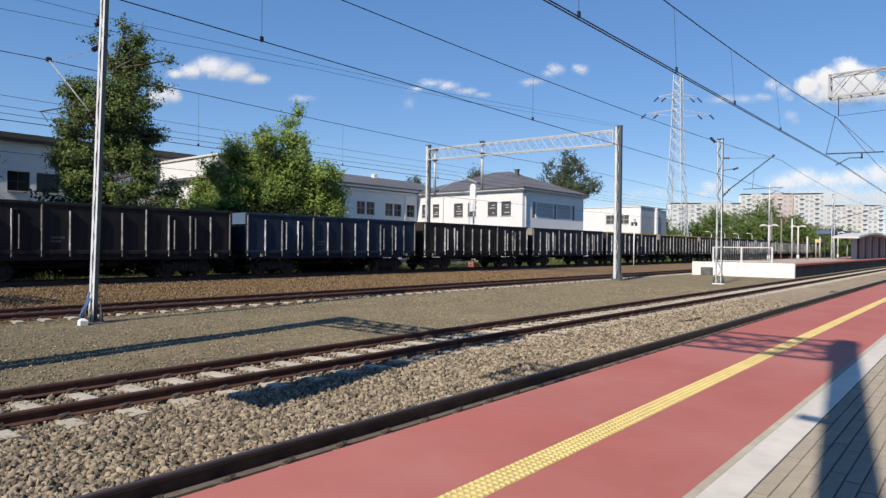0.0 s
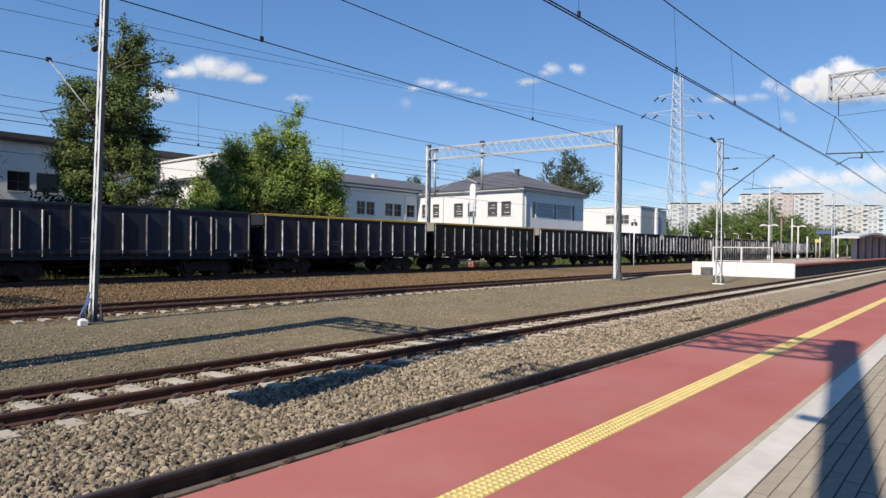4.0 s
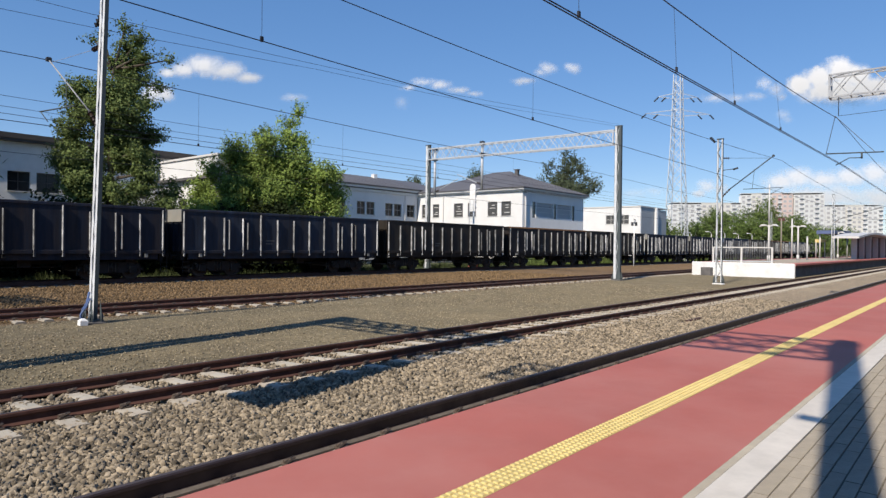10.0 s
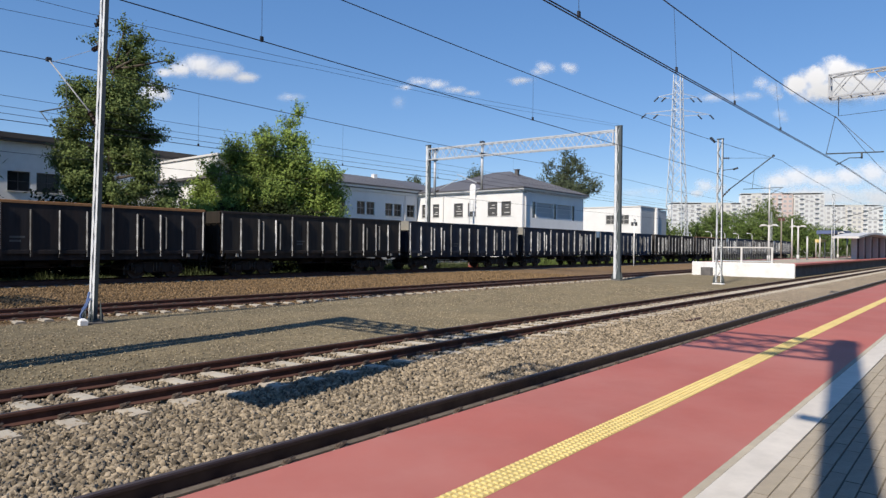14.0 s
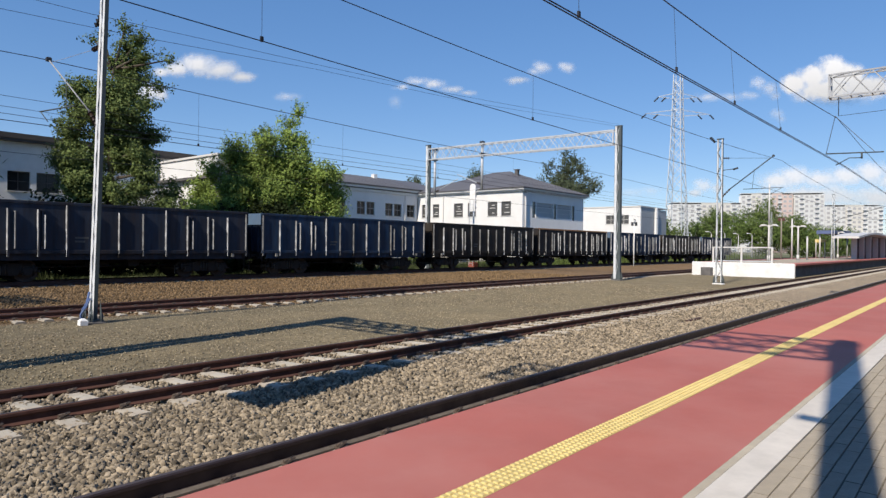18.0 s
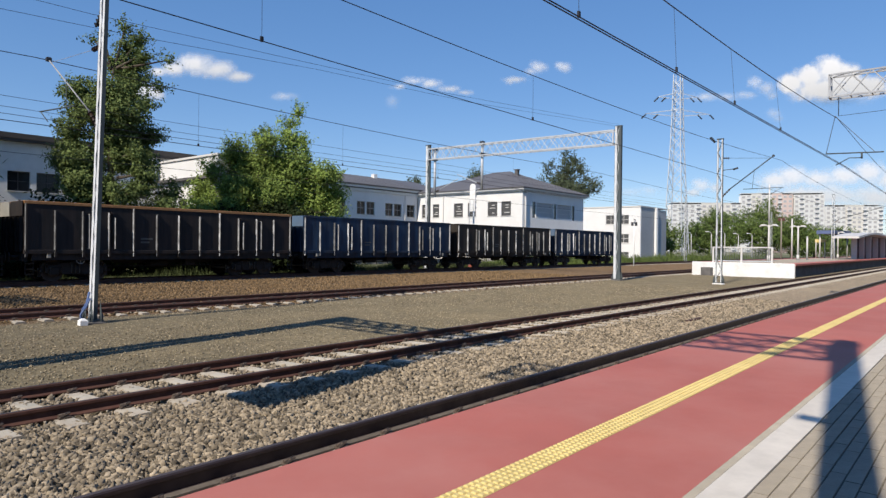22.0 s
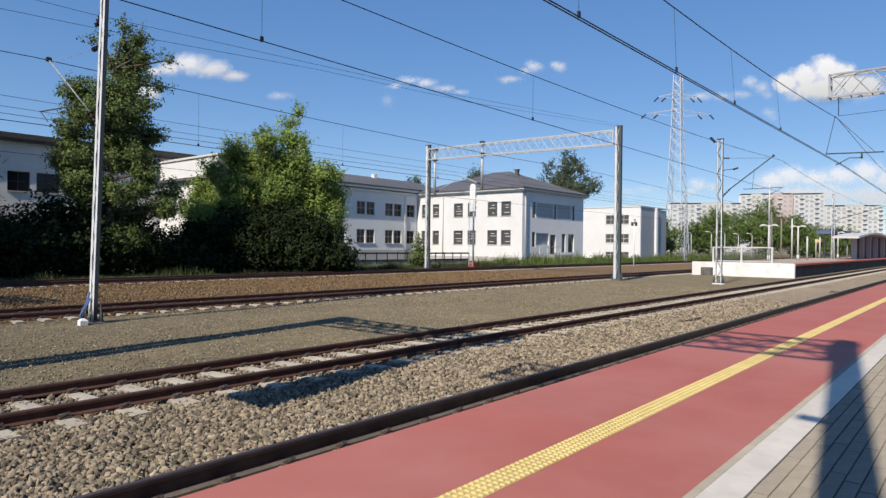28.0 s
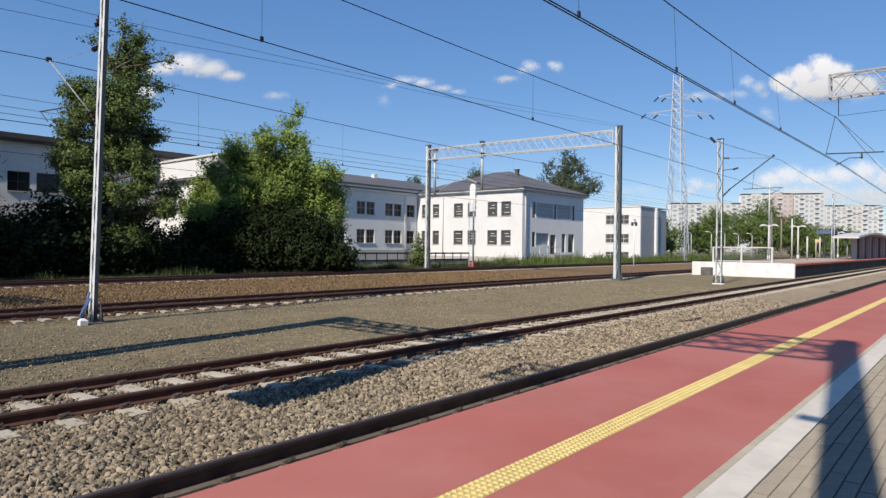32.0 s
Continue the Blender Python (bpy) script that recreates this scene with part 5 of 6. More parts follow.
# ---- trees and plants ----
def tree(name, label, x, y, z, lobes, trunk_r, leaf, leaf_size, count, seed, trunk_top, bark=None, stems=1):
    """Trunk, limbs to each lobe and a crown of many small leaves gathered in twig clumps; lobes are (dx, dy, z, rx, rz)."""
    rng = random.Random(seed)
    root = thing(name, label, "tree", "", x, y, z)
    for k in range(stems):
        s = Shape()
        ox = (k - (stems - 1) / 2) * 0.7
        pts = [(ox, 0, -0.3), (ox + rng.uniform(-.15, .15), rng.uniform(-.15, .15), trunk_top * 0.35), (ox + rng.uniform(-.3, .3), rng.uniform(-.3, .3), trunk_top * 0.7), (ox * 0.5, 0, trunk_top)]
        for i in range(3):
            s.rod(pts[i], pts[i + 1], trunk_r * (1 - 0.28 * i), 9, trunk_r * (1 - 0.28 * (i + 1)))
        part("trunk" if stems == 1 else "stem", s, BARK, root)
    centres, dirs, sizes = [], [], []
    vol = sum(l[3] * l[3] * l[4] for l in lobes)
    clump = 3.6 * leaf_size + 0.1                # radius of a twig's clump of leaves
    per = 26
    for dx, dy, lz, rx, rz_ in lobes:
        base = Vector((dx * 0.15, dy * 0.15, max(0.4, min(trunk_top, lz - rz_ * 0.6))))
        s = Shape().rod(base, (dx, dy, lz), trunk_r * 0.35, 6, trunk_r * 0.1)
        n = max(4, int(count / per * rx * rx * rz_ / vol))
        for _ in range(n):
            p = Vector((rng.gauss(0, 1), rng.gauss(0, 1), rng.gauss(0, 1))).normalized()
            r = rng.uniform(0.3, 1.0) ** 0.55 * rng.choice((1.0, 1.0, 1.12, 0.92))
            c = Vector((dx + p.x * rx * r, dy + p.y * rx * r, lz + p.z * rz_ * r))
            d = (Vector((p.x, p.y, p.z * 0.7 + 0.55)) + Vector((rng.uniform(-.4, .4), rng.uniform(-.4, .4), rng.uniform(-.3, .3)))).normalized()
            centres.append(c)
            dirs.append(d)
            sizes.append(clump * rng.uniform(0.6, 1.35))
            if rng.random() < 0.22:
                s.rod(Vector((dx, dy, lz - rz_ * 0.3)).lerp(c, 0.1), c, trunk_r * 0.09, 4, trunk_r * 0.03)
        part("limb", s, BARK, root)
    nrng = np.random.default_rng(seed)
    C, D = np.repeat(np.array([tuple(c) for c in centres]), per, 0), np.repeat(np.array([tuple(c) for c in dirs]), per, 0)
    S = np.repeat(np.array(sizes), per)[:, None]
    # each clump is a ragged tuft drawn out along its twig, its leaves turned mostly the same way
    along = nrng.uniform(-1.0, 1.0, (len(C), 1))
    P = C + D * along * S * 1.25 + nrng.normal(0, 0.42, (len(C), 3)) * S * (1.05 - 0.65 * np.abs(along))
    n = len(P)
    cc = D * 0.9 + nrng.normal(0, 0.55, (n, 3))
    cc /= np.linalg.norm(cc, axis=1, keepdims=True)
    a = np.cross(cc, nrng.normal(size=(n, 3)))
    a /= np.linalg.norm(a, axis=1, keepdims=True)
    b = np.cross(cc, a)
    sz = leaf_size * nrng.uniform(0.65, 1.35, (n, 1))
    V = np.stack([P - a * sz, P + b * sz * 0.55 + cc * sz * 0.12, P + a * sz, P - b * sz * 0.55 + cc * sz * 0.12], 1).reshape(-1, 3)
    me = bpy.data.meshes.new("crown")
    me.vertices.add(4 * n)
    me.vertices.foreach_set("co", V.reshape(-1))
    me.loops.add(4 * n)
    me.loops.foreach_set("vertex_index", np.arange(4 * n))
    me.polygons.add(n)
    me.polygons.foreach_set("loop_start", np.arange(n) * 4)
    me.update(calc_edges=True)
    me.materials.append(leaf)
    cr = new("crown", me)
    cr.parent = root
    return root


def across(rows, unit, deep, seed, full=0.88):
    """Crown lobes (r, z, rx, rz), in units of so many to a metre, set out on a slanting line and scattered a little in depth."""
    rng = random.Random(seed)
    out = []
    for r, z, rx, rz in rows:
        d = rng.uniform(-deep, deep)
        out.append(((0.644 * r) / unit + 0.765 * d, (-0.765 * r) / unit + 0.644 * d, z / unit, full * rx / unit, full * rz / unit))
    return out


tree("poplar_tree", "tall leafy poplar with an open uneven crown", 15.6, 37.2, GROUND + 0.1,
     across([(17, 446, 13, 11), (37, 424, 17, 15), (17, 411, 20, 18), (-50, 429, 15, 5), (-28, 436, 5, 7), (17, 381, 32, 18), (64, 381, 22, 7), (96, 382, 14, 7), (-3, 376, 24, 22),
             (32, 351, 28, 17), (72, 343, 19, 6), (-48, 321, 27, 20), (-73, 326, 15, 7), (17, 321, 42, 20), (57, 308, 20, 10), (-58, 291, 28, 18), (42, 281, 36, 23), (-8, 286, 42, 24),
             (-63, 251, 28, 24), (2, 246, 56, 27), (64, 251, 22, 17), (-48, 201, 42, 28), (22, 206, 46, 24), (64, 216, 20, 14), (-78, 176, 24, 20), (-28, 156, 46, 32),
             (37, 141, 30, 17), (27, 106, 24, 24), (67, 156, 22, 12), (72, 180, 26, 12), (88, 151, 24, 16), (77, 124, 30, 20), (104, 118, 18, 18), (-30, 100, 50, 30), (20, 60, 40, 25)], 31.9, 1.1, 5),
     0.26, LEAF_A, 0.075, 105000, 3, 11.5)
tree("willow_bush_tree", "broad bright green tree with many stems", 25.4, 37.0, GROUND + 0.1,
     across([(53, 289, 11, 11), (36, 269, 15, 11), (46, 234, 20, 18), (71, 224, 11, 13), (11, 229, 22, 20), (1, 194, 38, 26), (51, 189, 33, 26), (-39, 226, 9, 12), (-54, 214, 19, 18), (-44, 189, 30, 24),
             (-89, 180, 17, 13), (-104, 159, 24, 18), (-84, 134, 28, 24), (-39, 149, 38, 26), (21, 144, 48, 33), (76, 169, 21, 17), (111, 169, 26, 18), (126, 144, 17, 18), (91, 129, 33, 26),
             (131, 109, 15, 13), (121, 89, 19, 17), (71, 84, 38, 28), (11, 89, 43, 33), (-49, 99, 38, 33), (-99, 99, 24, 24), (-128, 140, 18, 16), (-136, 108, 18, 18), (76, 49, 33, 24)], 26.5, 1.3, 6, 1.0),
     0.16, LEAF_B, 0.078, 140000, 8, 6.5, stems=4)
# these shrubs stand for shaded lower crowns, the shade put into leaf colour
tree("shrub", "leafy shrubs below the poplar, leaves painted shade-dark", 11.2, 38.5, GROUND + 0.1,
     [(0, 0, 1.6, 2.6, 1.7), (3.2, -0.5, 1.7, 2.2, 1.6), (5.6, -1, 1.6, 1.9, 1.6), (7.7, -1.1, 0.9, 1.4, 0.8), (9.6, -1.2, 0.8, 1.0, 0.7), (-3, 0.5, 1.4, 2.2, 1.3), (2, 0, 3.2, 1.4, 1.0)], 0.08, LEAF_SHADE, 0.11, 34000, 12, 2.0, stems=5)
tree("shrub", "leafy shrubs at the foot of the broad tree, leaves painted shade-dark", 24.4, 36.1, GROUND + 0.1,
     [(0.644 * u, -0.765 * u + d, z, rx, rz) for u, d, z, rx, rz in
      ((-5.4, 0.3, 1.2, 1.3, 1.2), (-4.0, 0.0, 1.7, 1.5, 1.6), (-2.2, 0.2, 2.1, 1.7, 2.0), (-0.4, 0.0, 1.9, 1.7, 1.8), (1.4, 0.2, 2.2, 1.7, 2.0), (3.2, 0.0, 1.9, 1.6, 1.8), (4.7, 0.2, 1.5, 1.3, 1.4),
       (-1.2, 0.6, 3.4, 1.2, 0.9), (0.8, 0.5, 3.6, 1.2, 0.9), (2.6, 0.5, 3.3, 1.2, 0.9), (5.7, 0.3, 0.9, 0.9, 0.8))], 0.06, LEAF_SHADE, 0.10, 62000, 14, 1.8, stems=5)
tree("shrub", "low scrub along the verge, leaves painted shade-dark", 20.0, 37.6, GROUND + 0.1,
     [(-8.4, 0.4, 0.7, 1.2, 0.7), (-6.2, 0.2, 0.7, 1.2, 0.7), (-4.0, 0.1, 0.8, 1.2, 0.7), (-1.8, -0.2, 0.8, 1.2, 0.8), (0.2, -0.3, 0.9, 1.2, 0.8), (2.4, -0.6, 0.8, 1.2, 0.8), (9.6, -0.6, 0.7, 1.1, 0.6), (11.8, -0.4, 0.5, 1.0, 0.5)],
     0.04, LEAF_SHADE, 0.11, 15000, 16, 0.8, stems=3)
# unseen trees added left of the view to shade the lower poplar
for x, y, k in ((3.0, 36.4, 41), (6.6, 38.6, 42), (-3.5, 38.6, 43)):
    tree("leafy_tree", "dense green tree added out of view to shade the verge", x, y, GROUND + 0.1,
         [(0, 0, 2.4, 2.6, 2.2), (0.3, 0, 5.4, 2.4, 2.4), (-0.4, 0.3, 8.2, 2.0, 2.0), (0.1, 0, 10.4, 1.5, 1.4), (0, 0, 11.9, 0.8, 0.9)], 0.2, LEAF_A, 0.2, 26000, k, 9)
tree("leafy_tree", "grey-green tree behind the office roof", 115.2, 65.1, GROUND,
     [(0.644 * u, -0.765 * u, z, rx, rz) for u, z, rx, rz in
      ((0.3, 16.2, 2.0, 2.6), (-1.8, 15.0, 1.9, 1.5), (-3.6, 17.2, 0.8, 1.7), (-2.6, 18.6, 0.7, 1.3), (-0.2, 20.0, 1.0, 1.6), (1.3, 19.4, 1.1, 1.7), (2.9, 17.9, 1.3, 1.7), (4.2, 16.4, 0.9, 1.4),
       (5.7, 15.0, 1.5, 1.0), (4.0, 13.8, 2.0, 1.1), (0.5, 13.0, 4.2, 2.0), (-4.4, 14.8, 1.2, 1.0), (6.4, 13.4, 0.9, 0.6))], 0.4, LEAF_DRY, 0.17, 20000, 21, 16)
tree("leafy_tree", "slim grey-green tree behind the office roof", 80.0, 61.0, GROUND, [(0, 0, 10.5, 1.6, 2.6), (0.3, 0, 13.0, 1.0, 1.2)], 0.2, LEAF_DRY, 0.15, 5000, 22, 12)
tree("leafy_tree", "grey-green tree behind the wing roof", 72.0, 68.0, GROUND, [(0, 0, 9.5, 1.6, 2.0), (0.8, -1, 11.0, 1.2, 1.2)], 0.2, LEAF_DRY, 0.15, 5000, 23, 10)
tree("leafy_tree", "dense green tree beyond the annex", 150.0, 47.0, GROUND, [(0, 0, 5.0, 4.5, 4.2), (-3, 3, 4.5, 3.6, 3.6), (3, -3, 6.5, 3.6, 4.0), (0, 0, 8.8, 2.6, 2.2)], 0.3, LEAF_FAR, 0.16, 30000, 24, 8)
tree("leafy_tree", "dense green tree beyond the annex", 158.0, 38.0, GROUND, [(0, 0, 5.5, 4.6, 4.6), (-2, 3, 7.5, 3.4, 3.6), (2, -4, 6.0, 4.0, 4.0), (0, 0, 10.8, 2.8, 2.4), (4, -6, 4.0, 3.5, 3.5)], 0.3, LEAF_FAR, 0.16, 34000, 25, 8)
tree("leafy_tree", "dense green tree beside the far platform", 172.0, 31.0, GROUND, [(0, 0, 4.0, 4.2, 3.6), (-2, 3, 5.5, 3.4, 3.0), (2, -4, 4.0, 4.0, 3.4), (6, -7, 3.5, 3.5, 3.0)], 0.3, LEAF_FAR, 0.16, 26000, 26, 6)
tree("leafy_tree", "small green tree behind the annex", 122.0, 49.0, GROUND, [(0, 0, 4.0, 3.0, 3.2), (0, 0, 6.5, 2.2, 2.0), (2, -2, 3.5, 2.2, 2.6)], 0.2, LEAF_FAR, 0.2, 9000, 27, 5)


def blades(name, label, x0, x1, y0, y1, z, count, h, seed, blade):
    """Grass and weed blades as one sheet of slim triangles."""
    r = np.random.default_rng(seed)
    px, py = r.uniform(x0, x1, count), r.uniform(y0, y1, count)
    clump = np.array([0.35 + max(0, noise.noise((a * 0.5, b * 0.9, 3.0))) * 1.6 for a, b in zip(px, py)])
    hh = h * clump * r.uniform(0.5, 1.3, count)
    a = r.uniform(0, 2 * math.pi, count)
    w = 0.012 + 0.03 * hh
    dx, dy = np.cos(a) * w, np.sin(a) * w
    tip = r.normal(0, 0.3, (count, 2)) * hh[:, None]
    V = np.stack([np.stack([px - dx, py - dy, np.full(count, z)], -1), np.stack([px + dx, py + dy, np.full(count, z)], -1), np.stack([px + tip[:, 0], py + tip[:, 1], z + hh], -1)], 1)
    me = bpy.data.meshes.new(name)
    me.vertices.add(3 * count)
    me.vertices.foreach_set("co", V.reshape(-1))
    me.loops.add(3 * count)
    me.loops.foreach_set("vertex_index", np.arange(3 * count))
    me.polygons.add(count)
    me.polygons.foreach_set("loop_start", np.arange(count) * 3)
    me.update(calc_edges=True)
    me.materials.append(blade)
    return tagged(new(name, me), label, "grass", kind="stuff")


blades("verge_grass", "tall weeds and grass along the freight track", 6, 60, 33.6, 41, GROUND + 0.1, 30000, 0.4, 4, GRASS)
blades("far_verge_grass", "tall weeds and grass before the buildings", 55, 140, 33.6, 42, GROUND + 0.1, 32000, 1.0, 5, GRASS_FAR)


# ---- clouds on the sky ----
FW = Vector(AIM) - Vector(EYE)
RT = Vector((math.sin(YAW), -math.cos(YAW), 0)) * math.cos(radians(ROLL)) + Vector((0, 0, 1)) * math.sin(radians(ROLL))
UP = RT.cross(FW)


def cloudmat(k, puffs, density, soft, scale, rag=0.9):
    """White cloud stuff gathered in puffs (x, y, rx, ry), thinning out to nothing towards a ragged edge; scale: metres to a unit."""
    m = bpy.data.materials.new("cloud")
    m.use_nodes = True
    nt = m.node_tree
    N, L = nt.nodes, nt.links
    N.clear()
    tc = N.new("ShaderNodeTexCoord")

    def vec(op, a, b):
        n = N.new("ShaderNodeVectorMath")
        n.operation = op
        L.new(a, n.inputs[0])
        n.inputs[1].default_value = b
        return n.outputs[0]

    def num(op, a, b, c=None):
        n = N.new("ShaderNodeMath")
        n.operation = op
        for q, v in enumerate((a, b, c)):
            if v is None:
                continue
            if isinstance(v, (int, float)):
                n.inputs[q].default_value = v
            else:
                L.new(v, n.inputs[q])
        return n.outputs[0]

    p = vec("MULTIPLY", tc.outputs["Object"], (1 / scale, 1 / scale, 0))
    field = None
    for x, y, rx, ry in puffs:
        ln = N.new("ShaderNodeVectorMath")
        ln.operation = "LENGTH"
        L.new(vec("MULTIPLY", vec("SUBTRACT", p, (x, y, 0)), (1 / rx, 1 / ry, 0)), ln.inputs[0])
        f = num("SUBTRACT", 1.0, ln.outputs["Value"])
        field = f if field is None else num("SMOOTH_MAX", field, f, 0.25)
    for s_, amp, detail in ((0.035, rag, 3.0), (0.13, 0.55 * rag, 5.0)):
        n = N.new("ShaderNodeTexNoise")
        n.inputs["Scale"].default_value, n.inputs["Detail"].default_value, n.inputs["Roughness"].default_value = s_, detail, 0.6
        L.new(vec("ADD", p, (k * 37.7, k * 13.3, k * 9.1)), n.inputs["Vector"])
        field = num("ADD", field, num("MULTIPLY", num("SUBTRACT", n.outputs[0], 0.52), amp * 2))
    al = N.new("ShaderNodeMapRange")
    al.interpolation_type = "SMOOTHSTEP"
    al.inputs[1].default_value, al.inputs[2].default_value, al.inputs[3].default_value, al.inputs[4].default_value = 0.0, soft, 0.0, density
    L.new(field, al.inputs[0])
    df = N.new("ShaderNodeBsdfDiffuse")
    df.inputs["Color"].default_value = (0.66, 0.66, 0.67, 1)
    tr = N.new("ShaderNodeBsdfTransparent")
    mx = N.new("ShaderNodeMixShader")
    out = N.new("ShaderNodeOutputMaterial")
    L.new(al.outputs[0], mx.inputs[0])
    L.new(tr.outputs[0], mx.inputs[1])
    L.new(df.outputs[0], mx.inputs[2])
    L.new(mx.outputs[0], out.inputs["Surface"])
    return m


clouds = []


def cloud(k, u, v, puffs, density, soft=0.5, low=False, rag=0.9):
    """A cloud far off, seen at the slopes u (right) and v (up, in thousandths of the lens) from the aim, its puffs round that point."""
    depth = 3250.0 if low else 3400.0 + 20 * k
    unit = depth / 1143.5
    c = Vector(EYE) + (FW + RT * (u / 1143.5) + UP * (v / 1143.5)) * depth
    x0, x1 = min(q[0] - 1.5 * q[2] for q in puffs) - 8, max(q[0] + 1.5 * q[2] for q in puffs) + 8
    y0, y1 = min(q[1] - 1.5 * q[3] for q in puffs) - 8, max(q[1] + 1.5 * q[3] for q in puffs) + 8
    nx, nz = 13, 9
    vs = []
    for j in range(nz):
        for i in range(nx):
            a, b = 2 * i / (nx - 1) - 1, 2 * j / (nz - 1) - 1
            vs.append(((x0 + (x1 - x0) * (a + 1) / 2) * unit, (y0 + (y1 - y0) * (b + 1) / 2) * unit, 0.12 * (y1 - y0) * unit * (1 - a * a) * (1 - b * b)))
    fs = [(j * nx + i, j * nx + i + 1, (j + 1) * nx + i + 1, (j + 1) * nx + i) for j in range(nz - 1) for i in range(nx - 1)]
    ob = raw("cloud", vs, fs, cloudmat(k, puffs, density, soft, unit, rag))
    ob.data.polygons.foreach_set("use_smooth", [True] * len(fs))
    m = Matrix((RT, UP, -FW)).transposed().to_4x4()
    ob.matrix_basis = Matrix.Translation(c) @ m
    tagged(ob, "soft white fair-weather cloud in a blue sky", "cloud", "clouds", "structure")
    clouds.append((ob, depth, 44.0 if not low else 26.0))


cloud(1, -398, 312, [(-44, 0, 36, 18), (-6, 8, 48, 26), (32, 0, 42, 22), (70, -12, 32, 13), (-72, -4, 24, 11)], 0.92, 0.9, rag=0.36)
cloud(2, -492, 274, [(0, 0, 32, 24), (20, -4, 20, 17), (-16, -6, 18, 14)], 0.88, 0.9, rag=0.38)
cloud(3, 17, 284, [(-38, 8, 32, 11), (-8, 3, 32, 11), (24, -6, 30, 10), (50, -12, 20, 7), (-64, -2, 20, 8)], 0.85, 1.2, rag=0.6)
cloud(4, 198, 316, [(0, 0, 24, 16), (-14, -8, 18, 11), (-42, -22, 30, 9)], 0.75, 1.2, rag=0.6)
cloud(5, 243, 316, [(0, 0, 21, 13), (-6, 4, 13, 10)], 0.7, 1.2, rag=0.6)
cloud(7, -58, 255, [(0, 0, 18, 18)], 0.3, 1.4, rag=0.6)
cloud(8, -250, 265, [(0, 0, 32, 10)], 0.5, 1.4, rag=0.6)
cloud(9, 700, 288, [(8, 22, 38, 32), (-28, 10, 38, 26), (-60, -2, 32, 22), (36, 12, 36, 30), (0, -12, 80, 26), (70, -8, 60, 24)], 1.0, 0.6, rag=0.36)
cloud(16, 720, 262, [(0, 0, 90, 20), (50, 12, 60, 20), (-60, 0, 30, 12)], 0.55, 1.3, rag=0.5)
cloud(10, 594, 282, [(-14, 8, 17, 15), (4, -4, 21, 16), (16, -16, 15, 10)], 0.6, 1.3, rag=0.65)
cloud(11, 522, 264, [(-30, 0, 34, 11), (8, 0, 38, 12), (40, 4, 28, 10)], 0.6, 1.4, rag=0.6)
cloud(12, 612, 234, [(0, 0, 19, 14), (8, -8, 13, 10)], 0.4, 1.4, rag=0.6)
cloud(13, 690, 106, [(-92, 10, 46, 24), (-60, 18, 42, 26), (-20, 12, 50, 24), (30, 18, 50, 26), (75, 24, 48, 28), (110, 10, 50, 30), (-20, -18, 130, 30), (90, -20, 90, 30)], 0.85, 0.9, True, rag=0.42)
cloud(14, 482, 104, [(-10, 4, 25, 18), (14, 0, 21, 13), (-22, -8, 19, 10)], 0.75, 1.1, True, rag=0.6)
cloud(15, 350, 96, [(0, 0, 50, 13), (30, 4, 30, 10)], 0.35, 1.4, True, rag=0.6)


# ---- pylon, signals, lamps and platform furniture ----
pyl = thing("power_pylon", "pale lattice power pylon behind the annex", "pylon", "", 129.8, 47.9, GROUND)
PH = 37.0


def pyl_w(z):
    return 1.95 if z < 0 else (1.95 - (1.95 - 0.98) * min(1, z / 24.0)) if z < 24 else 0.98 - 0.33 * (z - 24) / 13


for sx in (-1, 1):
    for sy in (-1, 1):
        s = Shape()
        zs = [0, 8, 16, 24, 31, PH]
        for a, b in zip(zs[:-1], zs[1:]):
            s.rod((sx * pyl_w(a), sy * pyl_w(a), a), (sx * pyl_w(b), sy * pyl_w(b), b), 0.1, 4)
        part("leg", s, STEEL, pyl)
z = 0.0
while z < PH - 1.2:
    h = 2.0 * pyl_w(z) * 0.9 + 0.4
    z2 = min(PH, z + h)
    a, b = pyl_w(z), pyl_w(z2)
    for (x0, y0), (x1, y1) in (((-1, -1), (1, -1)), ((1, -1), (1, 1)), ((1, 1), (-1, 1)), ((-1, 1), (-1, -1))):
        s = Shape().rod((x0 * a, y0 * a, z), (x1 * b, y1 * b, z2), 0.05, 4).rod((x1 * a, y1 * a, z), (x0 * b, y0 * b, z2), 0.05, 4)
        part("cross_brace", s, STEEL, pyl)
    z = z2
for z, reach in ((28.6, 6.4), (32.0, 3.9)):
    if reach:
        for sg in (-1, 1):
            s = Shape()
            d = Vector((math.sin(YAW), -math.cos(YAW), 0)) * sg
            tip = d * reach
            for e in (-0.5, 0.5):
                s.rod((e * d.y, -e * d.x, z), (tip.x, tip.y, z + 0.5), 0.04, 4).rod((e * d.y, -e * d.x, z + 1.4), (tip.x, tip.y, z + 0.5), 0.04, 4)
            arm = part("cross_arm", s, STEEL, pyl)
            s = Shape()
            for f in (0.62, 1.0):
                q = d * reach * f
                insulator(s, (q.x, q.y, z + 0.4), (q.x + d.x * 0.9, q.y + d.y * 0.9, z - 0.5), 0.22, 5)
            part("insulator_string", s, DARKSTEEL, arm)


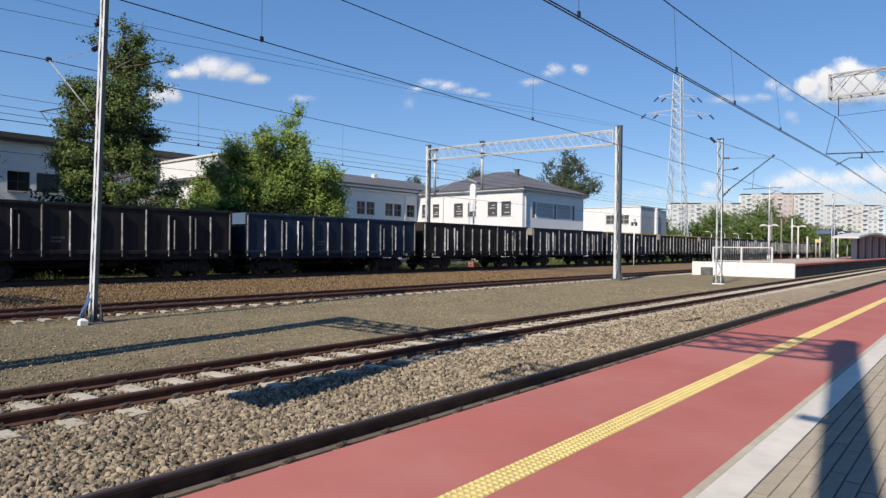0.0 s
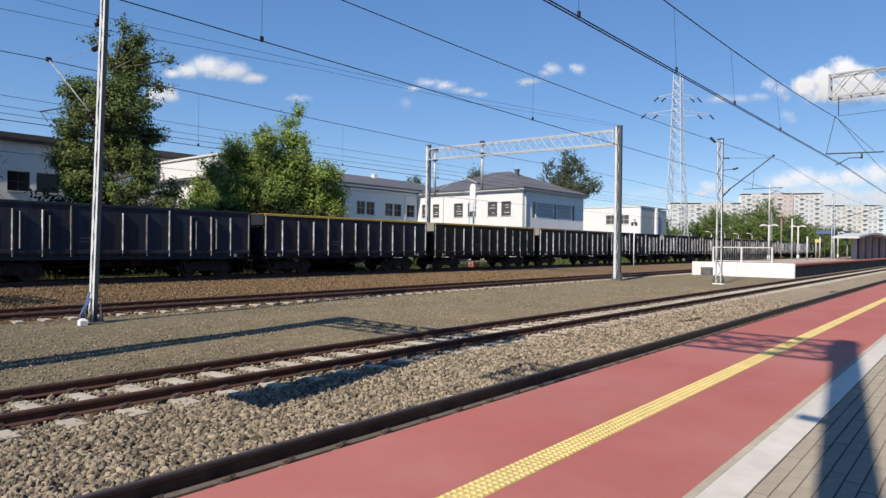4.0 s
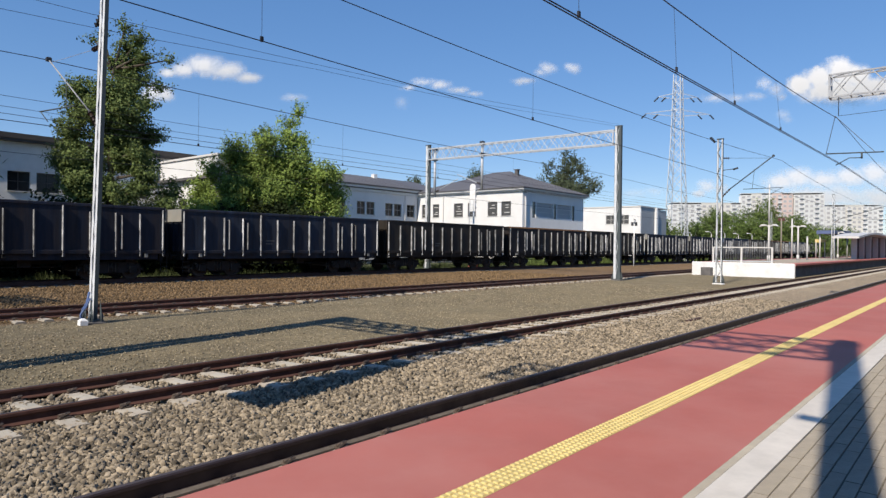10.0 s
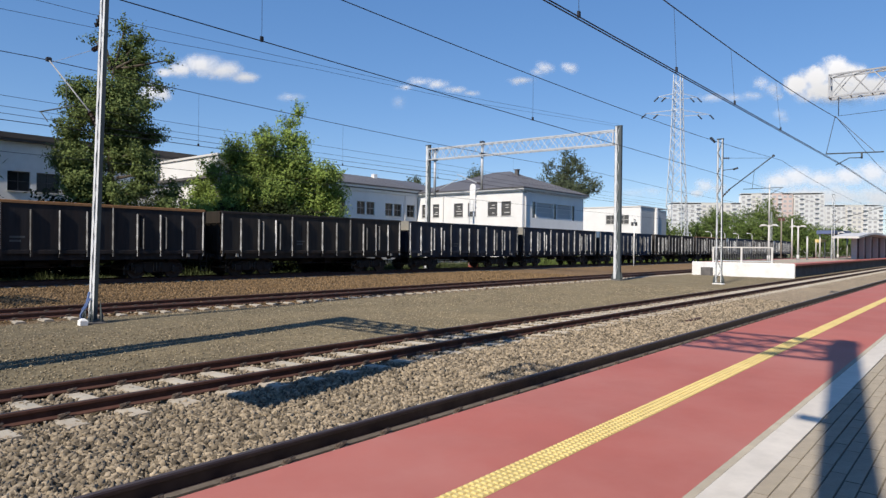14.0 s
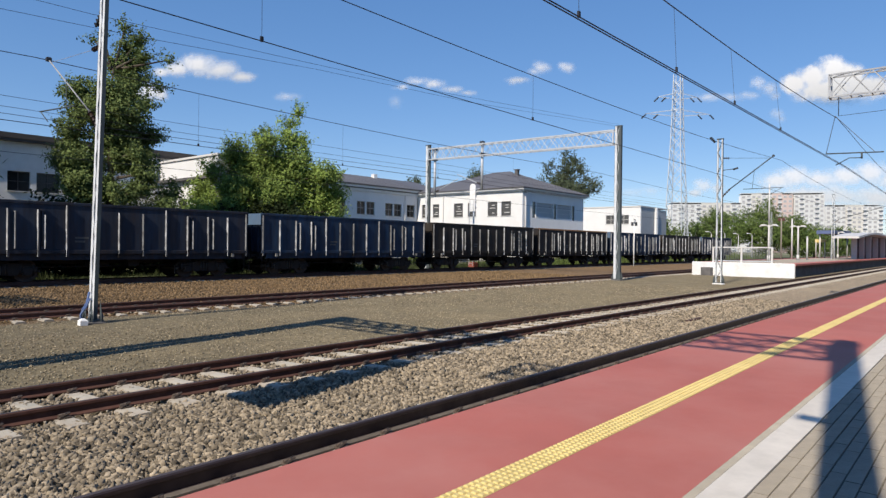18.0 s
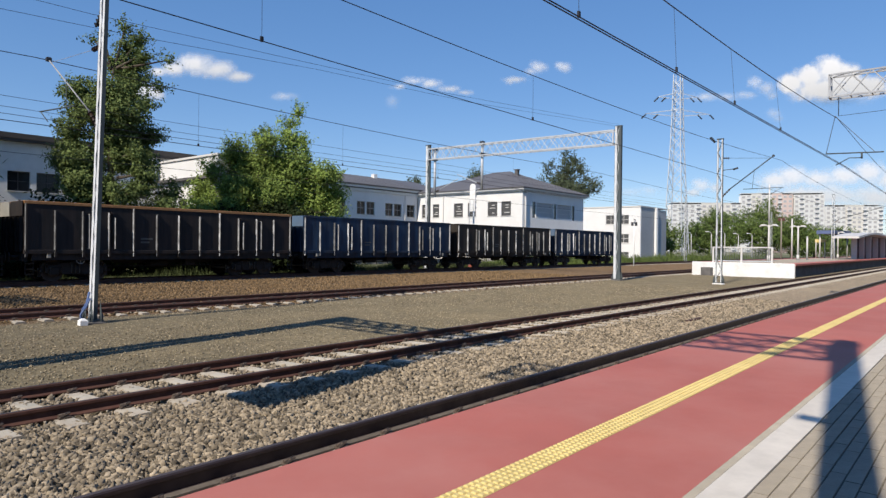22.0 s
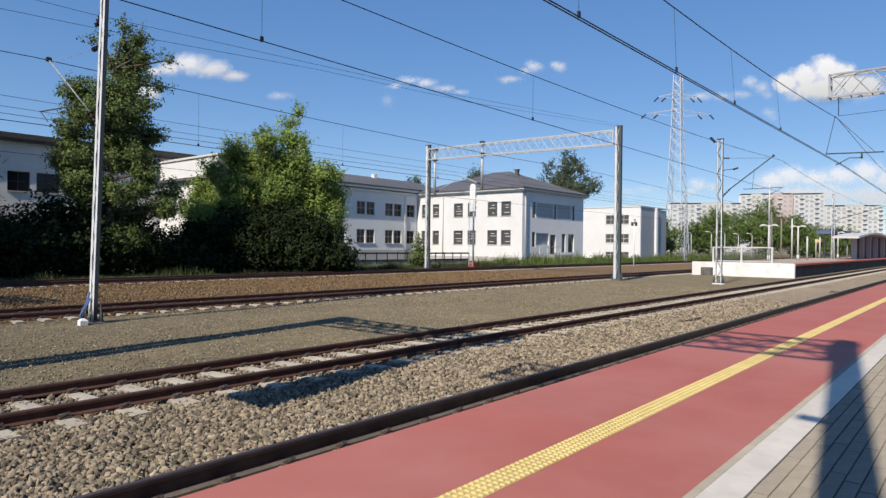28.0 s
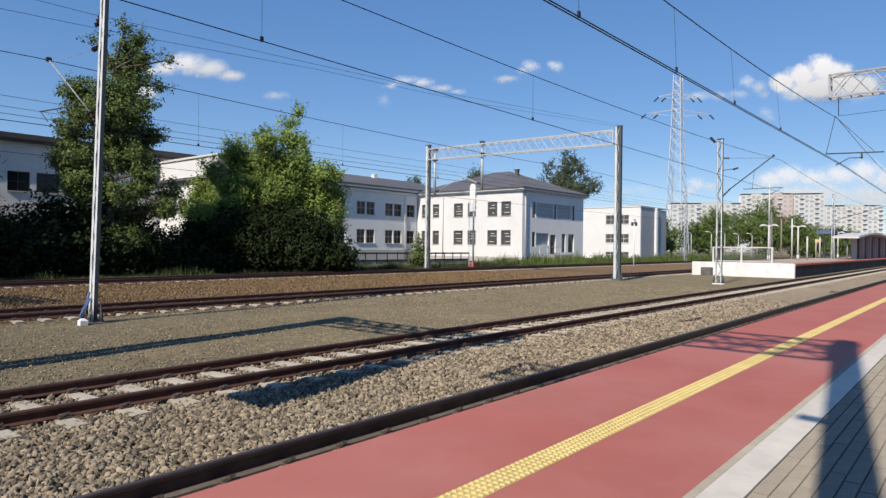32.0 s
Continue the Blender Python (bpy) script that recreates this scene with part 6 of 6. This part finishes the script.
def sig_post(x, y, z, h, label):
    root = thing("railway_signal", label, "signal", "", x, y, z)
    part("post", Shape().rod((0, 0, 0), (0, 0, h), 0.075, 8), STEEL, root)
    # rounded backboard
    prof = []
    for i in range(12):
        a = math.pi * i / 11
        prof.append((0.3 * math.cos(a), h - 0.2 + 0.3 * math.sin(a)))
    prof += [(-0.3, h - 2.3), (0.3, h - 2.3)]
    part("backboard", Shape().prism(prof, "x", -0.2, -0.12), WHITE_WALL, root, "pale oval backboard")
    for k in range(4):
        zc = h - 0.45 - 0.5 * k
        part("lamp_hood", Shape().rod((-0.12, 0, zc), (0.22, 0, zc), 0.13, 10), DARKSTEEL, root)
    s = Shape()
    for dy in (-0.2, 0.2):
        s.rod((-0.35, dy, 0.2), (-0.35, dy, h - 1.2), 0.02, 5)
    for k in range(int((h - 1.6) / 0.3)):
        s.rod((-0.35, -0.2, 0.4 + 0.3 * k), (-0.35, 0.2, 0.4 + 0.3 * k), 0.014, 4)
    part("ladder", s, STEEL, root)
    part("base_box", Shape().box(-0.3, 0.3, -0.3, 0.3, 0, 0.5, 0.05), mat("rust_red_box", (0.25, 0.07, 0.05), 0.8), root)
    return root


sig_post(44.6, 34.1, GROUND + 0.1, 7.2, "railway signal with a pale oval backboard behind the track")
sp = thing("sign_post", "slim pale post with a small plate between the tracks", "sign post", "", 67.0, 29.3, GROUND + 0.05)
part("post", Shape().rod((0, 0, 0), (0, 0, 4.6), 0.06, 6), WHITE_WALL, sp)
part("plate", Shape().box(-0.02, 0.02, -0.35, 0.35, 4.35, 4.75), DARKSTEEL, sp)

bd = thing("rail_offcut", "short dark offcut lying on the ballast", "offcut", "", 17.9, 6.1, GROUND + 0.01)
part("bar", Shape().box(-0.55, 0.55, -0.05, 0.05, 0, 0.055, 0.01), RAIL, bd)

# railing at the end of the far platform
rail = thing("platform_railing", "pale metal railing with upright bars at the platform end", "railing", "", P2X + 0.35, 11.7, PLAT)
for y in (0.0, 2.05, 4.05):
    part("post", Shape().box(-0.05, 0.05, y - 0.06, y + 0.06, 0, 1.16), FRAME_W, rail)
part("top_rail", Shape().box(-0.04, 0.04, 0.06, 3.99, 1.09, 1.17), FRAME_W, rail)
part("lower_rail", Shape().box(-0.03, 0.03, 0.0, 4.05, 0.1, 0.16), STEEL, rail)
for k in range(33):
    part("bar", Shape().rod((0, 0.12 + k * 0.118, 0.13), (0, 0.12 + k * 0.118, 1.08), 0.016, 5), BARSTEEL, rail)

def twin_lamp(x, y, h, label="white platform lamp post with two flat heads"):
    root = thing("platform_lamp", label, "lamp post", "platform lamps", x, y, PLAT)
    part("post", Shape().rod((0, 0, 0), (0, 0, h), 0.09, 8, 0.07), FRAME_W, root)
    part("base", Shape().rod((0, 0, 0), (0, 0, 0.5), 0.13, 8), FRAME_W, root)
    for sg in (-1, 1):
        s = Shape().tube([(0, 0, h - 0.28), (0, sg * 0.12, h - 0.08), (0, sg * 0.3, h)], 0.05, 6)
        s.prism([(sg * 0.16, h - 0.06), (sg * 0.3, h + 0.06), (sg * 0.55, h + 0.05), (sg * 0.74, h - 0.14), (sg * 0.5, h - 0.09)], "x", -0.16, 0.16)
        part("lamp_head", s, FRAME_W, root)
    return root


tall = twin_lamp(58.5, 13.86, 3.05, "tall white platform mast with two lamp heads")
part("upper_post", Shape().rod((0, 0, 3.0), (0, 0, 6.4), 0.07, 8, 0.055), FRAME_W, tall)
twin_lamp(69.3, 13.85, 3.3)
twin_lamp(92.0, 14.0, 3.25)
twin_lamp(112.0, 14.0, 3.25)
for x, y, h in ((80.0, 16.6, 4.4), (74.8, 14.1, 2.3)):
    post = thing("signal_post", "slim white post on the far platform", "post", "platform posts", x, y, PLAT)
    part("post", Shape().rod((0, 0, 0), (0, 0, h), 0.08, 8), FRAME_W, post)
    part("cap", Shape().rod((0, 0, h), (0, 0, h + 0.08), 0.1, 8), FRAME_W, post)
brown = thing("sign_post", "rusty sign post on the far platform", "sign post", "", 76.0, 16.8, PLAT)
part("post", Shape().rod((0, 0, 0), (0, 0, 4.3), 0.065, 8), KERB, brown)
part("plate", Shape().box(-0.03, 0.03, -0.34, 0.34, 4.05, 4.4), RAIL, brown)
ysign = thing("platform_sign", "yellow and white sign board on the far platform", "sign", "", 94.4, 16.3, PLAT)
part("post", Shape().rod((0, -0.5, 0), (0, -0.5, 2.4), 0.06, 6), FRAME_W, ysign)
part("post", Shape().rod((0, 0.5, 0), (0, 0.5, 2.4), 0.06, 6), FRAME_W, ysign)
part("board", Shape().box(-0.05, 0.05, -0.6, 0.6, 2.0, 2.4), YELLOW, ysign)
for x, y in ((88.0, 13.9), (140.0, 13.9), (190, 13.9), (240, 13.9)):
    m = mast("galvanised lattice mast on the far platform", x, y, PLAT, 7.6, 0.4, 0.26, footing=False)
    cantilever(m, y - T2 - 0.2, 4.2, 6.1, 4.2, -1)
for x in (95.6, 145.0, 195.0, 245.0):
    mast("galvanised lattice mast behind the freight track", x, 33.9, GROUND - 0.1, 9.9, 0.4, 0.26)

# shelter with a curved white roof
sh = thing("platform_shelter", "platform shelter with a curved white roof and brown wall", "shelter", "", 83.5, 11.6, PLAT)
prof = []
for i in range(9):
    a = i / 8
    prof.append((-0.8 + 18.0 * a, 2.55 + 0.75 * math.sin(math.pi * 0.5 * a)))
prof = prof + [(u, w - 0.22) for u, w in reversed(prof)]
part("roof", Shape().prism(prof, "y", -1.0, 1.6), FRAME_W, sh)
part("roof", Shape().box(17.2, 60.0, -1.0, 1.6, 3.0, 3.22, 0.03), FRAME_W, sh)
part("wall", Shape().box(6.2, 58, 0.4, 0.6, 0, 2.9), mat("brown_cladding", (0.15, 0.12, 0.125), 0.8), sh)
for x in (3.6, 9.5, 15.5, 22, 30):
    part("pillar", Shape().box(x - 0.25, x + 0.25, -0.2, 0.3, 0, 2.6 if x < 5 else 2.8), FRAME_W, sh)
blue = thing("stair_canopy", "blue-roofed canopy over the platform stairs", "canopy", "", 90.0, 14.0, PLAT)
part("roof", Shape().prism([(0.0, 3.0), (0.15, 3.42), (11.9, 3.6), (12.1, 3.1)], "y", 0.0, 2.0), mat("blue_sheet", (0.022, 0.05, 0.15), 0.5), blue, "dark blue sheet roof")
for x in (0.6, 11.0):
    for y in (0.3, 1.7):
        part("pillar", Shape().rod((x, y, 0), (x, y, 3.0), 0.08, 8), FRAME_W, blue)

# street lamps on the road behind the annex
for u, d in ((0.314, 118), (0.352, 128), (0.384, 132), (0.415, 126), (0.436, 124), (0.457, 138), (0.478, 136)):
    c = Vector(EYE) + (FW + RT * u) * d
    root = thing("street_lamp", "slim grey street lamp with a short curved arm", "street lamp", "street lamps", c.x, c.y, GROUND)
    part("post", Shape().rod((0, 0, 0), (0, 0, 5.0), 0.09, 6, 0.06), FRAME_W, root)
    q = -RT * 0.9
    part("arm", Shape().tube([(0, 0, 4.9), (q.x * 0.3, q.y * 0.3, 5.3), (q.x * 0.7, q.y * 0.7, 5.4)], 0.05, 6), FRAME_W, root)
    part("lamp_head", Shape().box(min(q.x * 0.6, q.x * 1.3), max(q.x * 0.6, q.x * 1.3), min(q.y * 0.6, q.y * 1.3), max(q.y * 0.6, q.y * 1.3), 5.3, 5.45, 0.03), FRAME_W, root)

# dark fence before the wing, and one before the shrubs
fence = thing("yard_fence", "dark metal yard fence before the office wing", "fence", "", 33.0, 46.5, GROUND + 0.1)
part("top_rail", Shape().box(0, 27, -0.05, 0.05, 1.0, 1.16), DARKSTEEL, fence)
part("lower_rail", Shape().box(0, 27, -0.03, 0.03, 0.35, 0.43), DARKSTEEL, fence)
for k in range(19):
    part("post", Shape().box(1.5 * k - 0.04, 1.5 * k + 0.04, -0.04, 0.04, 0, 1.2), DARKSTEEL, fence)
part("base_wall", Shape().box(0, 27, 0.1, 0.3, 0, 0.45), CONCRETE, fence)
sp = tree("young_conifer", "young dark conifer in the verge", 42.5, 38.5, GROUND + 0.1, [(0, 0, 0.8, 0.75, 0.7), (0, 0, 1.6, 0.5, 0.6), (0, 0, 2.3, 0.28, 0.4)], 0.05, LEAF_A, 0.09, 2600, 31, 2.4)


motions()
